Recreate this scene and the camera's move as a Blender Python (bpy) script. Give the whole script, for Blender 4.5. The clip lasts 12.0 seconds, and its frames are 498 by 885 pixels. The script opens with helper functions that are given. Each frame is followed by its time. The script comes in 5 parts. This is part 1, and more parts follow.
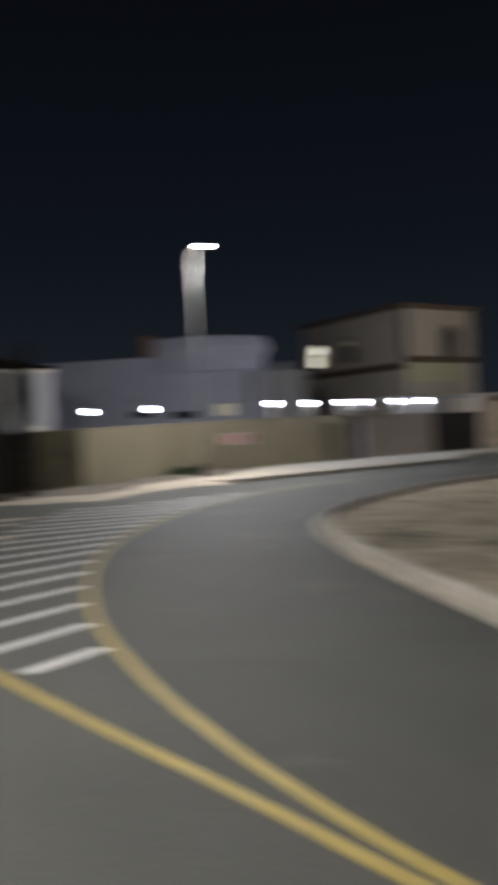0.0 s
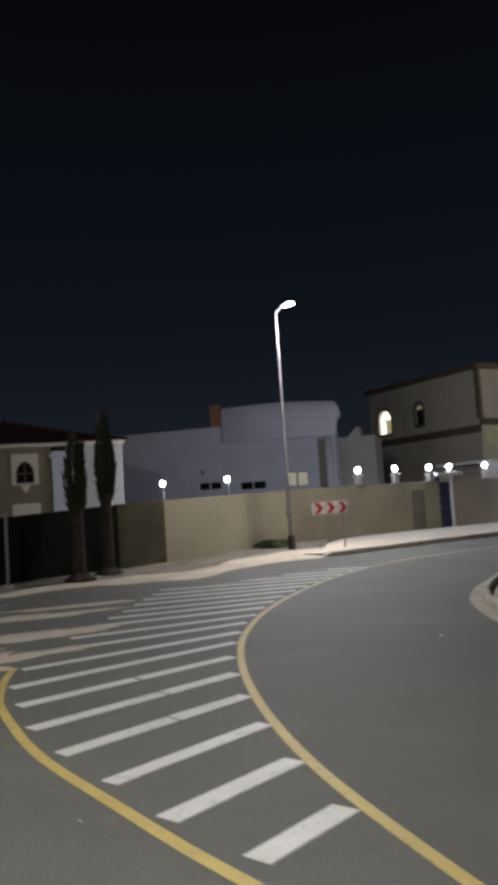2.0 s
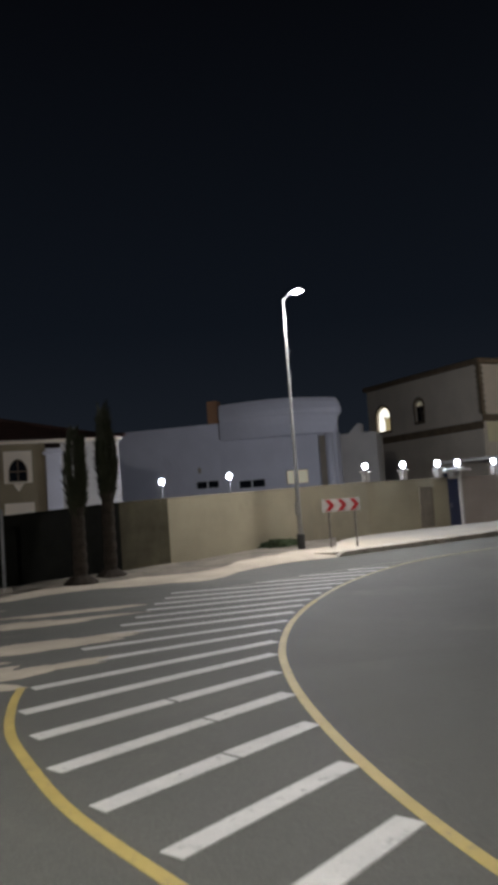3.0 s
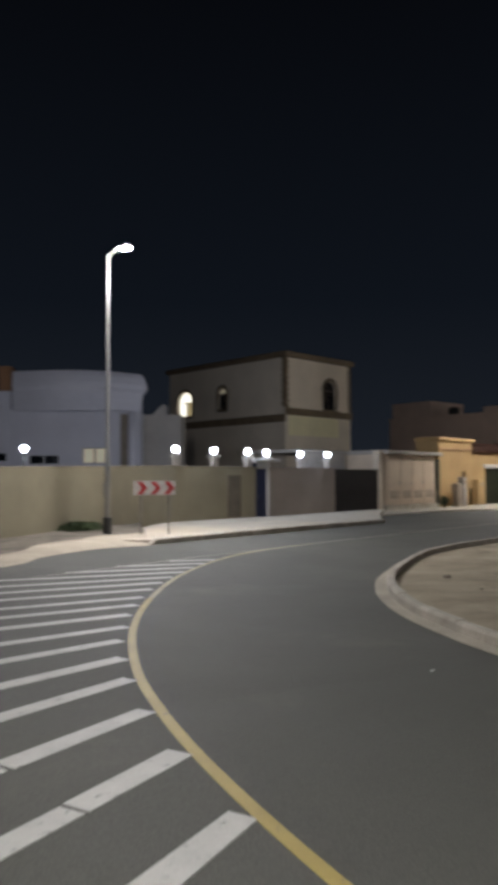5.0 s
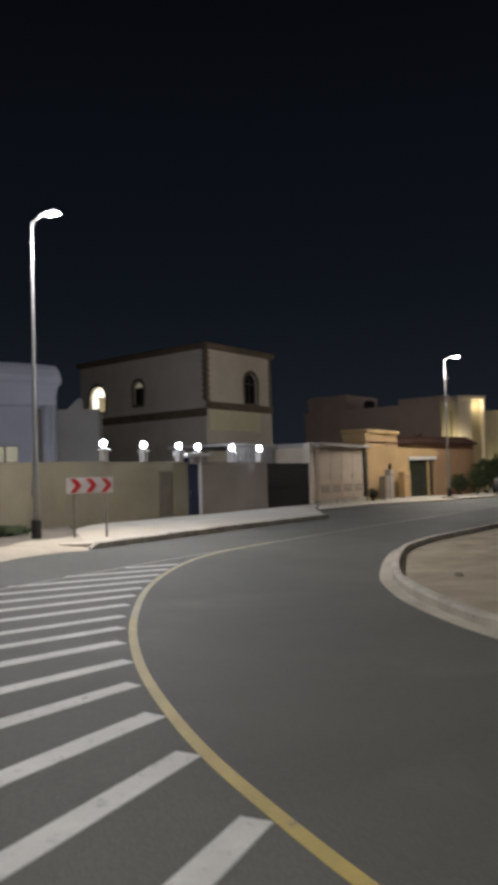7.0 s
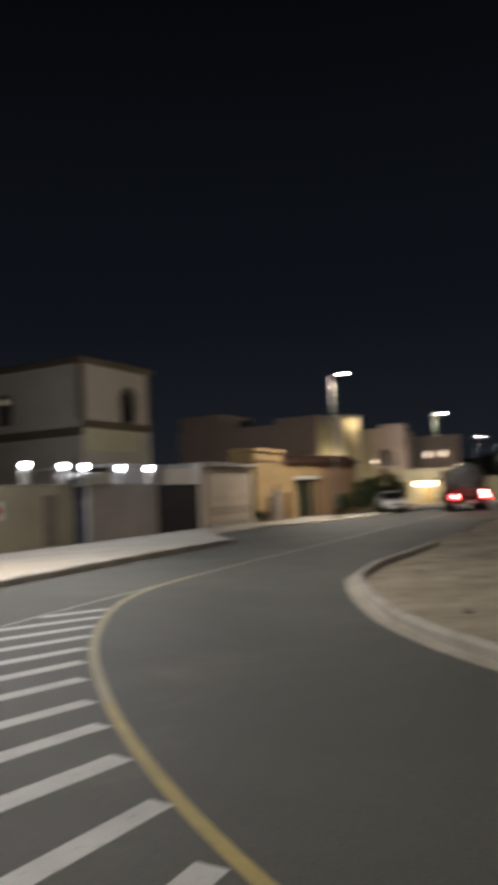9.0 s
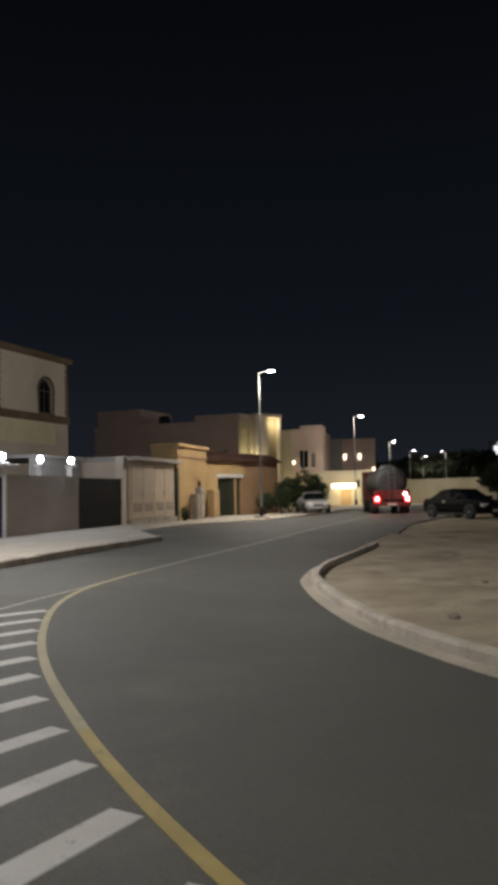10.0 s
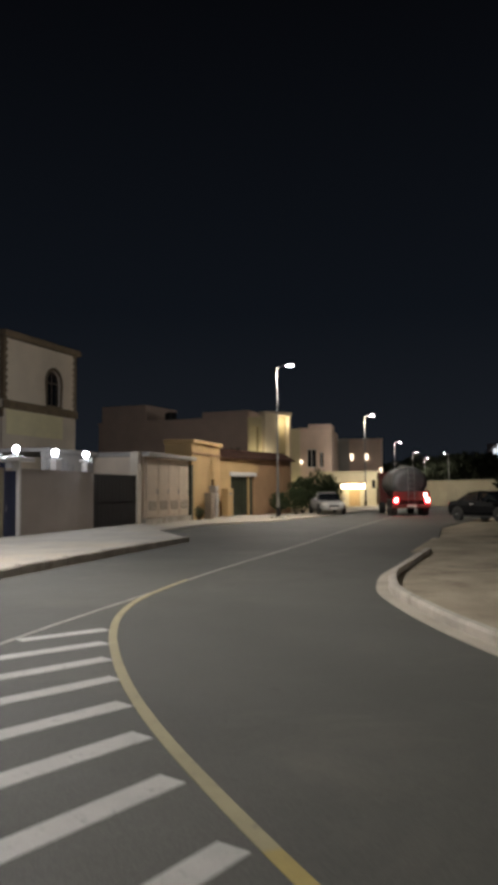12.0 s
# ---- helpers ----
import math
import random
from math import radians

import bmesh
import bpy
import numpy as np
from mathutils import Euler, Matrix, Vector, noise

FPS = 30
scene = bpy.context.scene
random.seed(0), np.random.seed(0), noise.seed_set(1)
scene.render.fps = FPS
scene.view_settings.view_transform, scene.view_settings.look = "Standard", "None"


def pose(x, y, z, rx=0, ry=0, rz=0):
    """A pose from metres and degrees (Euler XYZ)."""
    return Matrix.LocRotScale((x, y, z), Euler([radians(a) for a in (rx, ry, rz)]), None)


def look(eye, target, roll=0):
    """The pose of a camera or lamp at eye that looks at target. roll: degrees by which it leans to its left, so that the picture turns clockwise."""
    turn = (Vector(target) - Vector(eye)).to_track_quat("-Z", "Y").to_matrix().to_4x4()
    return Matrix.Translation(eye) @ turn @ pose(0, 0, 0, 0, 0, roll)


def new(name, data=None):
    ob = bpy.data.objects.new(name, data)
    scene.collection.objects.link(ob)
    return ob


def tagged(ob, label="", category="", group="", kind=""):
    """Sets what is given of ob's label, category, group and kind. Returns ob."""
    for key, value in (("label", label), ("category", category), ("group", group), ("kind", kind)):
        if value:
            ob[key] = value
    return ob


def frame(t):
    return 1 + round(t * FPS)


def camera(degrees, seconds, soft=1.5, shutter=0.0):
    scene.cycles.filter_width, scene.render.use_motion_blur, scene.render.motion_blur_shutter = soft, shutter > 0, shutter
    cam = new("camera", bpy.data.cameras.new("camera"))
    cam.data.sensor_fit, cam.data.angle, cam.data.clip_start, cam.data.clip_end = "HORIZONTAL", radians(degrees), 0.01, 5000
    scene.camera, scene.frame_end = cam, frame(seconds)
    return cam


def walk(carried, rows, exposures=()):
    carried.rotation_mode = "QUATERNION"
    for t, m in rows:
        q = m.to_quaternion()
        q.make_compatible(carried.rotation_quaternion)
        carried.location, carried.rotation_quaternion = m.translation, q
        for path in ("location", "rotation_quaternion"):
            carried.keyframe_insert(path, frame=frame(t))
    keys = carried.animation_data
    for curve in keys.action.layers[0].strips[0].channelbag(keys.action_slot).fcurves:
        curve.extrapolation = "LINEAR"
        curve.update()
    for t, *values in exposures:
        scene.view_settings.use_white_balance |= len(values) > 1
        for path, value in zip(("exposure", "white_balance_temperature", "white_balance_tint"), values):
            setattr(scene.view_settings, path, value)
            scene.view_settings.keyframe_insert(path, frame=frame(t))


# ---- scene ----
cam = camera(34.7, 12.0, soft=5.0, shutter=1.0)
PATH = [
    (0, (2.253, -3.235, 1.970), (2.160, -1.237, 1.935), -2.5),
    (0.1, (2.166, -3.155, 1.970), (1.929, -1.169, 1.942), -2.3),
    (0.2, (2.080, -3.061, 1.957), (1.788, -1.083, 1.928), -2.5),
    (0.4, (1.853, -2.869, 1.908), (1.530, -0.896, 1.888), -2.7),
    (0.5, (1.766, -2.778, 1.915), (1.395, -0.813, 1.898), -2.7),
    (1, (1.300, -2.291, 1.954), (0.885, -0.335, 1.953), -2.7),
    (1.4, (0.968, -1.828, 1.982), (0.663, 0.147, 2.065), -3.2),
    (1.5, (0.927, -1.695, 1.968), (0.683, 0.287, 2.075), -3.3),
    (1.6, (0.830, -1.533, 1.957), (0.625, 0.451, 2.100), -3.3),
    (2, (0.548, -1.158, 1.942), (0.347, 0.826, 2.094), -3.8),
    (2.5, (0.118, -0.521, 1.901), (-0.078, 1.463, 2.055), -4.2),
    (4.4, (-0.993, 1.958, 1.850), (-0.903, 3.954, 1.949), 0.0),
    (4.5, (-1.053, 2.059, 1.849), (-0.928, 4.053, 1.942), 0.4),
    (5, (-1.239, 2.694, 1.818), (-0.878, 4.659, 1.913), -0.3),
    (5.5, (-1.483, 3.387, 1.782), (-1.055, 5.339, 1.869), 0.2),
    (6, (-1.696, 3.978, 1.763), (-1.212, 5.917, 1.851), -1.2),
    (6.5, (-1.928, 4.669, 1.733), (-1.418, 6.601, 1.823), -1.5),
    (7, (-2.079, 5.335, 1.673), (-1.477, 7.240, 1.762), -1.6),
    (7.2, (-2.142, 5.600, 1.668), (-1.516, 7.497, 1.764), -1.6),
    (8.8, (-2.591, 8.297, 1.727), (-1.761, 10.112, 1.853), -3.5),
    (9, (-2.581, 8.496, 1.707), (-1.650, 10.261, 1.839), -2.6),
    (9.1, (-2.615, 8.650, 1.689), (-1.616, 10.377, 1.822), -3.2),
    (9.5, (-2.568, 9.351, 1.612), (-1.482, 11.025, 1.741), -2.1),
    (10, (-2.642, 9.992, 1.592), (-1.521, 11.643, 1.717), -1.2),
    (10.5, (-2.665, 10.550, 1.589), (-1.493, 12.166, 1.714), -0.5),
    (11, (-2.649, 11.229, 1.575), (-1.464, 12.836, 1.692), -0.9),
    (11.5, (-2.633, 11.784, 1.546), (-1.461, 13.399, 1.675), -0.7),
    (11.9, (-2.621, 12.198, 1.573), (-1.490, 13.844, 1.693), -0.6),
    (12, (-2.621, 12.305, 1.579), (-1.489, 13.949, 1.703), -0.4),
]
walk(cam, [(t, look(eye, target, roll)) for t, eye, target, roll in PATH],
     exposures=[(0, 0.0, 6350, 10), (7.0, 0.0, 6430, 10), (9.0, -0.06, 6750, 10), (12, -0.08, 6750, 10)])

from mathutils import geometry

# ---------------------------------------------------------------- night sky and exposure
world = bpy.data.worlds.new("night_sky")
scene.world = world
world.use_nodes = True
wn = world.node_tree
sky_bg = wn.nodes["Background"]
# city glow: a little lighter towards the horizon
way = wn.nodes.new("ShaderNodeTexCoord")
split = wn.nodes.new("ShaderNodeSeparateXYZ")
fade = wn.nodes.new("ShaderNodeValToRGB")
wn.links.new(way.outputs["Generated"], split.inputs[0])
wn.links.new(split.outputs["Z"], fade.inputs[0])
stops = fade.color_ramp.elements
stops[0].position, stops[0].color = 0.0, (0.0116, 0.0143, 0.0195, 1)
stops[1].position, stops[1].color = 0.62, (0.0015, 0.0016, 0.0023, 1)
mid_sky = stops.new(0.22)
mid_sky.color = (0.0048, 0.0066, 0.0102, 1)
wn.links.new(fade.outputs[0], sky_bg.inputs[0])
sky_bg.inputs[1].default_value = 1.0


# ---------------------------------------------------------------- materials
def ramp(tree, fac, stops):
    r = tree.nodes.new("ShaderNodeValToRGB")
    el = r.color_ramp.elements
    el[0].position, el[0].color = stops[0][0], (*stops[0][1], 1)
    el[1].position, el[1].color = stops[-1][0], (*stops[-1][1], 1)
    for p, c in stops[1:-1]:
        e = el.new(p)
        e.color = (*c, 1)
    tree.links.new(fac, r.inputs[0])
    return r.outputs[0]


def noise_of(tree, vec, scale, detail=4.0, rough=0.6, distort=0.0):
    n = tree.nodes.new("ShaderNodeTexNoise")
    n.inputs["Scale"].default_value = scale
    n.inputs["Detail"].default_value = detail
    n.inputs["Roughness"].default_value = rough
    n.inputs["Distortion"].default_value = distort
    tree.links.new(vec, n.inputs["Vector"])
    return n.outputs[0]


def mix_rgb(tree, mode, fac, a, b):
    m = tree.nodes.new("ShaderNodeMix")
    m.data_type, m.blend_type = "RGBA", mode
    for sock, v in ((m.inputs[0], fac), (m.inputs[6], a), (m.inputs[7], b)):
        if isinstance(v, (int, float)):
            sock.default_value = v
        elif isinstance(v, tuple):
            sock.default_value = (*v, 1)
        else:
            tree.links.new(v, sock)
    return m.outputs[2]


def surface(name, base, vary=0.25, scale=1.2, fine=40.0, rough=0.85, bump=0.15, metal=0.0, stain=None, stain_at=0.58, piece=0.0):
    """A procedural surface: base colour with broad and fine variation, stains and relief."""
    m = bpy.data.materials.new(name)
    m.use_nodes = True
    t = m.node_tree
    b = t.nodes["Principled BSDF"]
    co = t.nodes.new("ShaderNodeTexCoord").outputs["Object"]
    if piece:
        info = t.nodes.new("ShaderNodeObjectInfo")
    broad = noise_of(t, co, scale, 5, 0.62)
    grain = noise_of(t, co, fine, 3, 0.7)
    lo = tuple(max(0.0, c * (1 - vary)) for c in base)
    hi = tuple(min(1.0, c * (1 + vary)) for c in base)
    col = ramp(t, broad, [(0.3, lo), (0.7, hi)])
    g = ramp(t, grain, [(0.25, (0.72, 0.72, 0.72)), (0.75, (1.18, 1.18, 1.18))])
    col = mix_rgb(t, "MULTIPLY", 0.7, col, g)
    if stain:
        mask = ramp(t, noise_of(t, co, scale * 0.45, 6, 0.7, 0.6), [(stain_at, (0, 0, 0)), (stain_at + 0.14, (1, 1, 1))])
        col = mix_rgb(t, "MIX", mask, col, stain)
    if piece:
        pr = ramp(t, info.outputs["Random"], [(0.0, (1 - piece,) * 3), (1.0, (1 + piece,) * 3)])
        col = mix_rgb(t, "MULTIPLY", 1.0, col, pr)
    t.links.new(col, b.inputs["Base Color"])
    b.inputs["Metallic"].default_value = metal
    rr = t.nodes.new("ShaderNodeMapRange")
    rr.inputs[3].default_value, rr.inputs[4].default_value = max(0.03, rough - 0.1), min(1.0, rough + 0.1)
    t.links.new(grain, rr.inputs[0])
    t.links.new(rr.outputs[0], b.inputs["Roughness"])
    if bump:
        bp = t.nodes.new("ShaderNodeBump")
        bp.inputs["Strength"].default_value = bump
        bp.inputs["Distance"].default_value = 0.02
        t.links.new(grain, bp.inputs["Height"])
        t.links.new(bp.outputs[0], b.inputs["Normal"])
    return m


def glow(name, colour, strength):
    m = bpy.data.materials.new(name)
    m.use_nodes = True
    b = m.node_tree.nodes["Principled BSDF"]
    b.inputs["Base Color"].default_value = (*colour, 1)
    b.inputs["Emission Color"].default_value = (*colour, 1)
    b.inputs["Emission Strength"].default_value = strength
    return m


def glass_mat(name, tint):
    m = bpy.data.materials.new(name)
    m.use_nodes = True
    b = m.node_tree.nodes["Principled BSDF"]
    b.inputs["Base Color"].default_value = (*tint, 1)
    b.inputs["Roughness"].default_value = 0.06
    b.inputs["IOR"].default_value = 1.5
    return m


def asphalt_mat(name, k):
    """Worn asphalt with coarse aggregate, tyre-darkened lanes, patches and blown dust."""
    m = bpy.data.materials.new(name)
    m.use_nodes = True
    t = m.node_tree
    b = t.nodes["Principled BSDF"]
    co = t.nodes.new("ShaderNodeTexCoord").outputs["Object"]
    broad = noise_of(t, co, 0.24, 4, 0.6, 0.5)
    mid = noise_of(t, co, 1.3, 5, 0.65)
    grain = noise_of(t, co, 90.0, 3, 0.75)
    vor = t.nodes.new("ShaderNodeTexVoronoi")
    vor.inputs["Scale"].default_value = 75.0
    t.links.new(co, vor.inputs["Vector"])
    col = ramp(t, broad, [(0.3, (0.074 * k, 0.074 * k, 0.063 * k)), (0.7, (0.112 * k, 0.110 * k, 0.096 * k))])
    col = mix_rgb(t, "MULTIPLY", 0.3, col, ramp(t, mid, [(0.3, (0.75, 0.75, 0.75)), (0.7, (1.2, 1.2, 1.18))]))
    col = mix_rgb(t, "MULTIPLY", 0.8, col, ramp(t, vor.outputs["Distance"], [(0.0, (1.35, 1.33, 1.28)), (0.6, (0.7, 0.7, 0.7))]))
    dust = ramp(t, noise_of(t, co, 0.5, 7, 0.68, 0.5), [(0.56, (0, 0, 0)), (0.85, (0.28, 0.28, 0.28))])
    col = mix_rgb(t, "MIX", dust, col, (0.27, 0.235, 0.185))
    t.links.new(col, b.inputs["Base Color"])
    rr = ramp(t, mid, [(0.3, (0.72, 0.72, 0.72)), (0.7, (0.8, 0.8, 0.8))])
    t.links.new(rr, b.inputs["Roughness"])
    bp = t.nodes.new("ShaderNodeBump")
    bp.inputs["Strength"].default_value = 0.2
    bp.inputs["Distance"].default_value = 0.012
    t.links.new(mix_rgb(t, "ADD", 0.5, vor.outputs["Distance"], grain), bp.inputs["Height"])
    t.links.new(bp.outputs[0], b.inputs["Normal"])
    return m


def paint_mat(name, base, wear_at):
    """Road paint, scuffed by traffic down to the asphalt in places."""
    m = bpy.data.materials.new(name)
    m.use_nodes = True
    t = m.node_tree
    b = t.nodes["Principled BSDF"]
    co = t.nodes.new("ShaderNodeTexCoord").outputs["Object"]
    col = ramp(t, noise_of(t, co, 2.2, 5, 0.6), [(0.3, tuple(c * 0.78 for c in base)), (0.7, base)])
    wear = ramp(t, noise_of(t, co, 9.0, 8, 0.78, 0.3), [(wear_at, (0, 0, 0)), (wear_at + 0.1, (0.85, 0.85, 0.85))])
    col = mix_rgb(t, "MIX", wear, col, (0.11, 0.105, 0.095))
    fine = noise_of(t, co, 120.0, 2, 0.7)
    col = mix_rgb(t, "MULTIPLY", 0.5, col, ramp(t, fine, [(0.3, (0.75, 0.75, 0.75)), (0.7, (1.15, 1.15, 1.15))]))
    t.links.new(col, b.inputs["Base Color"])
    b.inputs["Roughness"].default_value = 0.6
    bp = t.nodes.new("ShaderNodeBump")
    bp.inputs["Strength"].default_value = 0.3
    bp.inputs["Distance"].default_value = 0.006
    t.links.new(fine, bp.inputs["Height"])
    t.links.new(bp.outputs[0], b.inputs["Normal"])
    return m


ASPHALT = asphalt_mat("worn_asphalt", 0.94)
LANE_ASPHALT = asphalt_mat("newer_lane_asphalt", 0.83)
SAND = surface("desert_sand", (0.33, 0.28, 0.205), 0.3, 0.7, 38.0, 0.95, 0.8, stain=(0.13, 0.108, 0.08), stain_at=0.53)
EARTH = surface("dark_stony_earth", (0.15, 0.128, 0.1), 0.35, 1.4, 30.0, 0.95, 0.6, stain=(0.07, 0.06, 0.046), stain_at=0.5)
DRIFT = surface("pale_blown_sand", (0.44, 0.385, 0.305), 0.2, 0.8, 70.0, 0.95, 0.35)
WHITE_PAINT = paint_mat("white_road_paint", (0.52, 0.51, 0.475), 0.57)
YELLOW_PAINT = paint_mat("yellow_road_paint", (0.42, 0.315, 0.085), 0.57)
# same yellow line, bleached in colour to show grazing reflection further off
GLARE_LINE = paint_mat("glare_yellow_paint", (0.36, 0.31, 0.17), 0.56)
FADED_PAINT = paint_mat("faded_line_paint", (0.31, 0.295, 0.25), 0.5)
CONCRETE = surface("kerb_concrete", (0.42, 0.38, 0.32), 0.22, 1.6, 45.0, 0.9, 0.35, stain=(0.26, 0.22, 0.17), stain_at=0.55, piece=0.1)
GUTTER = surface("gutter_concrete", (0.40, 0.36, 0.29), 0.2, 0.9, 50.0, 0.9, 0.3, stain=(0.5, 0.42, 0.3), stain_at=0.55)
PAVING = surface("dusty_paving", (0.46, 0.42, 0.36), 0.16, 0.6, 40.0, 0.92, 0.25, stain=(0.52, 0.45, 0.34), stain_at=0.5, piece=0.07)
BEIGE = surface("beige_render", (0.27, 0.235, 0.16), 0.14, 0.5, 30.0, 0.93, 0.3, stain=(0.215, 0.185, 0.13), stain_at=0.56)
PINKISH = surface("taupe_render", (0.34, 0.285, 0.25), 0.12, 0.5, 30.0, 0.93, 0.3, stain=(0.30, 0.25, 0.21), stain_at=0.6)
# near-black stands in for the wall beyond the street lamp's reach
UNLIT_WALL = surface("unlit_wall_render", (0.0065, 0.0065, 0.005), 0.4, 2.0, 60.0, 0.95, 0.4)
WHITE_RENDER = surface("white_villa_render", (0.62, 0.61, 0.68), 0.08, 0.4, 25.0, 0.9, 0.2, stain=(0.5, 0.49, 0.55), stain_at=0.6)
CREAM_RENDER = surface("cream_villa_render", (0.72, 0.63, 0.52), 0.1, 0.4, 25.0, 0.9, 0.2, stain=(0.42, 0.37, 0.3), stain_at=0.6)
TRIM_STONE = surface("brown_stone_trim", (0.17, 0.125, 0.08), 0.25, 2.0, 20.0, 0.85, 0.35, piece=0.15)
YELLOW_RENDER = surface("ochre_render", (0.50, 0.34, 0.165), 0.12, 0.6, 25.0, 0.9, 0.25, stain=(0.46, 0.30, 0.14), stain_at=0.6)
# brighter yellow for wall that a lamp below lights up
LAMPLIT_BAND = surface("lamplit_band_render", (0.82, 0.75, 0.5), 0.08, 0.6, 25.0, 0.9, 0.2)
PALE_YELLOW = surface("pale_yellow_render", (0.60, 0.53, 0.36), 0.1, 0.6, 25.0, 0.9, 0.25)
BROWN_RENDER = surface("brown_render", (0.36, 0.22, 0.125), 0.14, 0.6, 25.0, 0.9, 0.25, stain=(0.28, 0.165, 0.09), stain_at=0.6)
TAN_RENDER = surface("tan_house_render", (0.64, 0.49, 0.41), 0.1, 0.5, 25.0, 0.9, 0.25, stain=(0.54, 0.41, 0.34), stain_at=0.6)
DULL_STEEL = surface("dull_painted_steel", (0.16, 0.16, 0.16), 0.2, 3.0, 40.0, 0.6, 0.1)
DARK_SCRAP = surface("dark_scrap", (0.05, 0.045, 0.04), 0.2, 8.0, 40.0, 0.8, 0.1)
GREY_RENDER = surface("grey_render", (0.42, 0.39, 0.36), 0.1, 0.5, 25.0, 0.9, 0.2)
PANEL = surface("substation_panel", (0.62, 0.51, 0.40), 0.1, 1.0, 30.0, 0.6, 0.12, piece=0.05)
LOUVRE = surface("louvre_grey", (0.30, 0.25, 0.2), 0.15, 3.0, 30.0, 0.6, 0.15)
ROOF_TILE = surface("dark_roof_tile", (0.075, 0.04, 0.032), 0.3, 1.5, 22.0, 0.8, 0.5)
GALV = surface("galvanised_steel", (0.32, 0.32, 0.315), 0.12, 3.0, 50.0, 0.5, 0.08, metal=0.6)
BLACK_PAINT = surface("black_paint", (0.018, 0.018, 0.018), 0.3, 4.0, 50.0, 0.6, 0.1)
DARK_GATE = surface("dark_brown_gate", (0.014, 0.0105, 0.0115), 0.25, 2.0, 40.0, 0.75, 0.1)
BLUE_GATE = surface("dark_blue_gate", (0.016, 0.026, 0.075), 0.25, 2.0, 40.0, 0.5, 0.1)
GREEN_GATE = surface("dark_green_gate", (0.03, 0.035, 0.022), 0.25, 2.0, 40.0, 0.55, 0.1)
SIGN_WHITE = surface("sign_white_sheet", (0.62, 0.6, 0.58), 0.08, 3.0, 60.0, 0.4, 0.02)
SIGN_RED = surface("sign_red_sheet", (0.50, 0.025, 0.03), 0.08, 3.0, 60.0, 0.4, 0.02)
CUPBOARD = surface("weathered_cupboard_door", (0.15, 0.125, 0.095), 0.2, 2.0, 40.0, 0.8, 0.1)
DARK_GLASS = glass_mat("dark_window_glass", (0.012, 0.014, 0.018))
FRAME_WHITE = surface("white_window_frame", (0.62, 0.62, 0.62), 0.05, 3.0, 30.0, 0.5, 0.05)
FRAME_BROWN = surface("brown_window_frame", (0.12, 0.08, 0.05), 0.15, 3.0, 30.0, 0.6, 0.1)
LIT_PANE = glow("lit_window_pane", (1.0, 0.95, 0.80), 1.5)
LIT_WARM = glow("warm_lit_pane", (1.0, 0.80, 0.42), 0.3)
LIT_DIM = glow("dim_curtained_pane", (1.0, 0.9, 0.66), 0.13)
OLIVE_RENDER = surface("olive_brown_render", (0.25, 0.205, 0.135), 0.12, 0.6, 25.0, 0.9, 0.25, stain=(0.2, 0.165, 0.11), stain_at=0.6)
ORANGE_RENDER = surface("orange_brown_render", (0.33, 0.175, 0.095), 0.12, 0.6, 25.0, 0.9, 0.25, stain=(0.27, 0.14, 0.08), stain_at=0.6)
# in-between tone: the lamp's falloff along the wall, put into the colour
HALF_LIT_WALL = surface("half_lit_wall_render", (0.062, 0.055, 0.036), 0.3, 1.2, 50.0, 0.95, 0.4, stain=(0.11, 0.095, 0.065), stain_at=0.6)
RUST_POST = surface("weathered_steel_post", (0.3, 0.27, 0.24), 0.25, 4.0, 40.0, 0.8, 0.15)
LED_WHITE = glow("led_panel", (1.0, 0.97, 0.93), 60.0)
TOWER_STRIP = glow("cool_light_strip", (0.80, 0.87, 1.0), 1.6)
SMALL_WARM = glow("small_warm_light", (1.0, 0.88, 0.70), 3.5)
GLOBE_COOL = glow("cool_globe", (0.80, 0.87, 1.0), 38.0)
LAMP_WARM = glow("warm_lamp", (1.0, 0.88, 0.68), 12.0)
TAIL_RED = glow("red_tail_light", (1.0, 0.03, 0.04), 26.0)
TAIL_HOT = glow("bright_tail_light", (1.0, 0.55, 0.5), 30.0)
BLACK_CAR = surface("black_car_paint", (0.005, 0.005, 0.006), 0.2, 1.0, 20.0, 0.68, 0.0)
WHITE_CAR = surface("white_car_paint", (0.42, 0.42, 0.42), 0.05, 1.0, 20.0, 0.25, 0.0)
RUBBER = surface("tyre_rubber", (0.02, 0.02, 0.02), 0.2, 6.0, 60.0, 0.85, 0.2)
ALLOY = surface("alloy_wheel", (0.5, 0.5, 0.5), 0.1, 6.0, 30.0, 0.35, 0.05, metal=0.8)
TANK = surface("dull_tank_steel", (0.085, 0.085, 0.09), 0.2, 0.8, 30.0, 0.6, 0.1, metal=0.2, stain=(0.07, 0.06, 0.05), stain_at=0.58)
# dark lorry body, with the red of its tail lights put into the colour
RED_LIT_TRUCK = surface("red_lit_truck_paint", (0.12, 0.022, 0.02), 0.25, 1.2, 30.0, 0.5, 0.1, stain=(0.06, 0.04, 0.03), stain_at=0.55)
BARK = surface("palm_bark", (0.032, 0.025, 0.019), 0.35, 6.0, 40.0, 0.95, 0.6)
FROND = surface("dusty_palm_frond", (0.028, 0.03, 0.017), 0.35, 3.0, 30.0, 0.8, 0.2, piece=0.1)
LEAF = surface("dark_leaf", (0.04, 0.055, 0.025), 0.4, 2.0, 30.0, 0.75, 0.2)
TREE_LEAF = surface("far_tree_leaf", (0.035, 0.04, 0.025), 0.4, 0.6, 10.0, 0.85, 0.2)
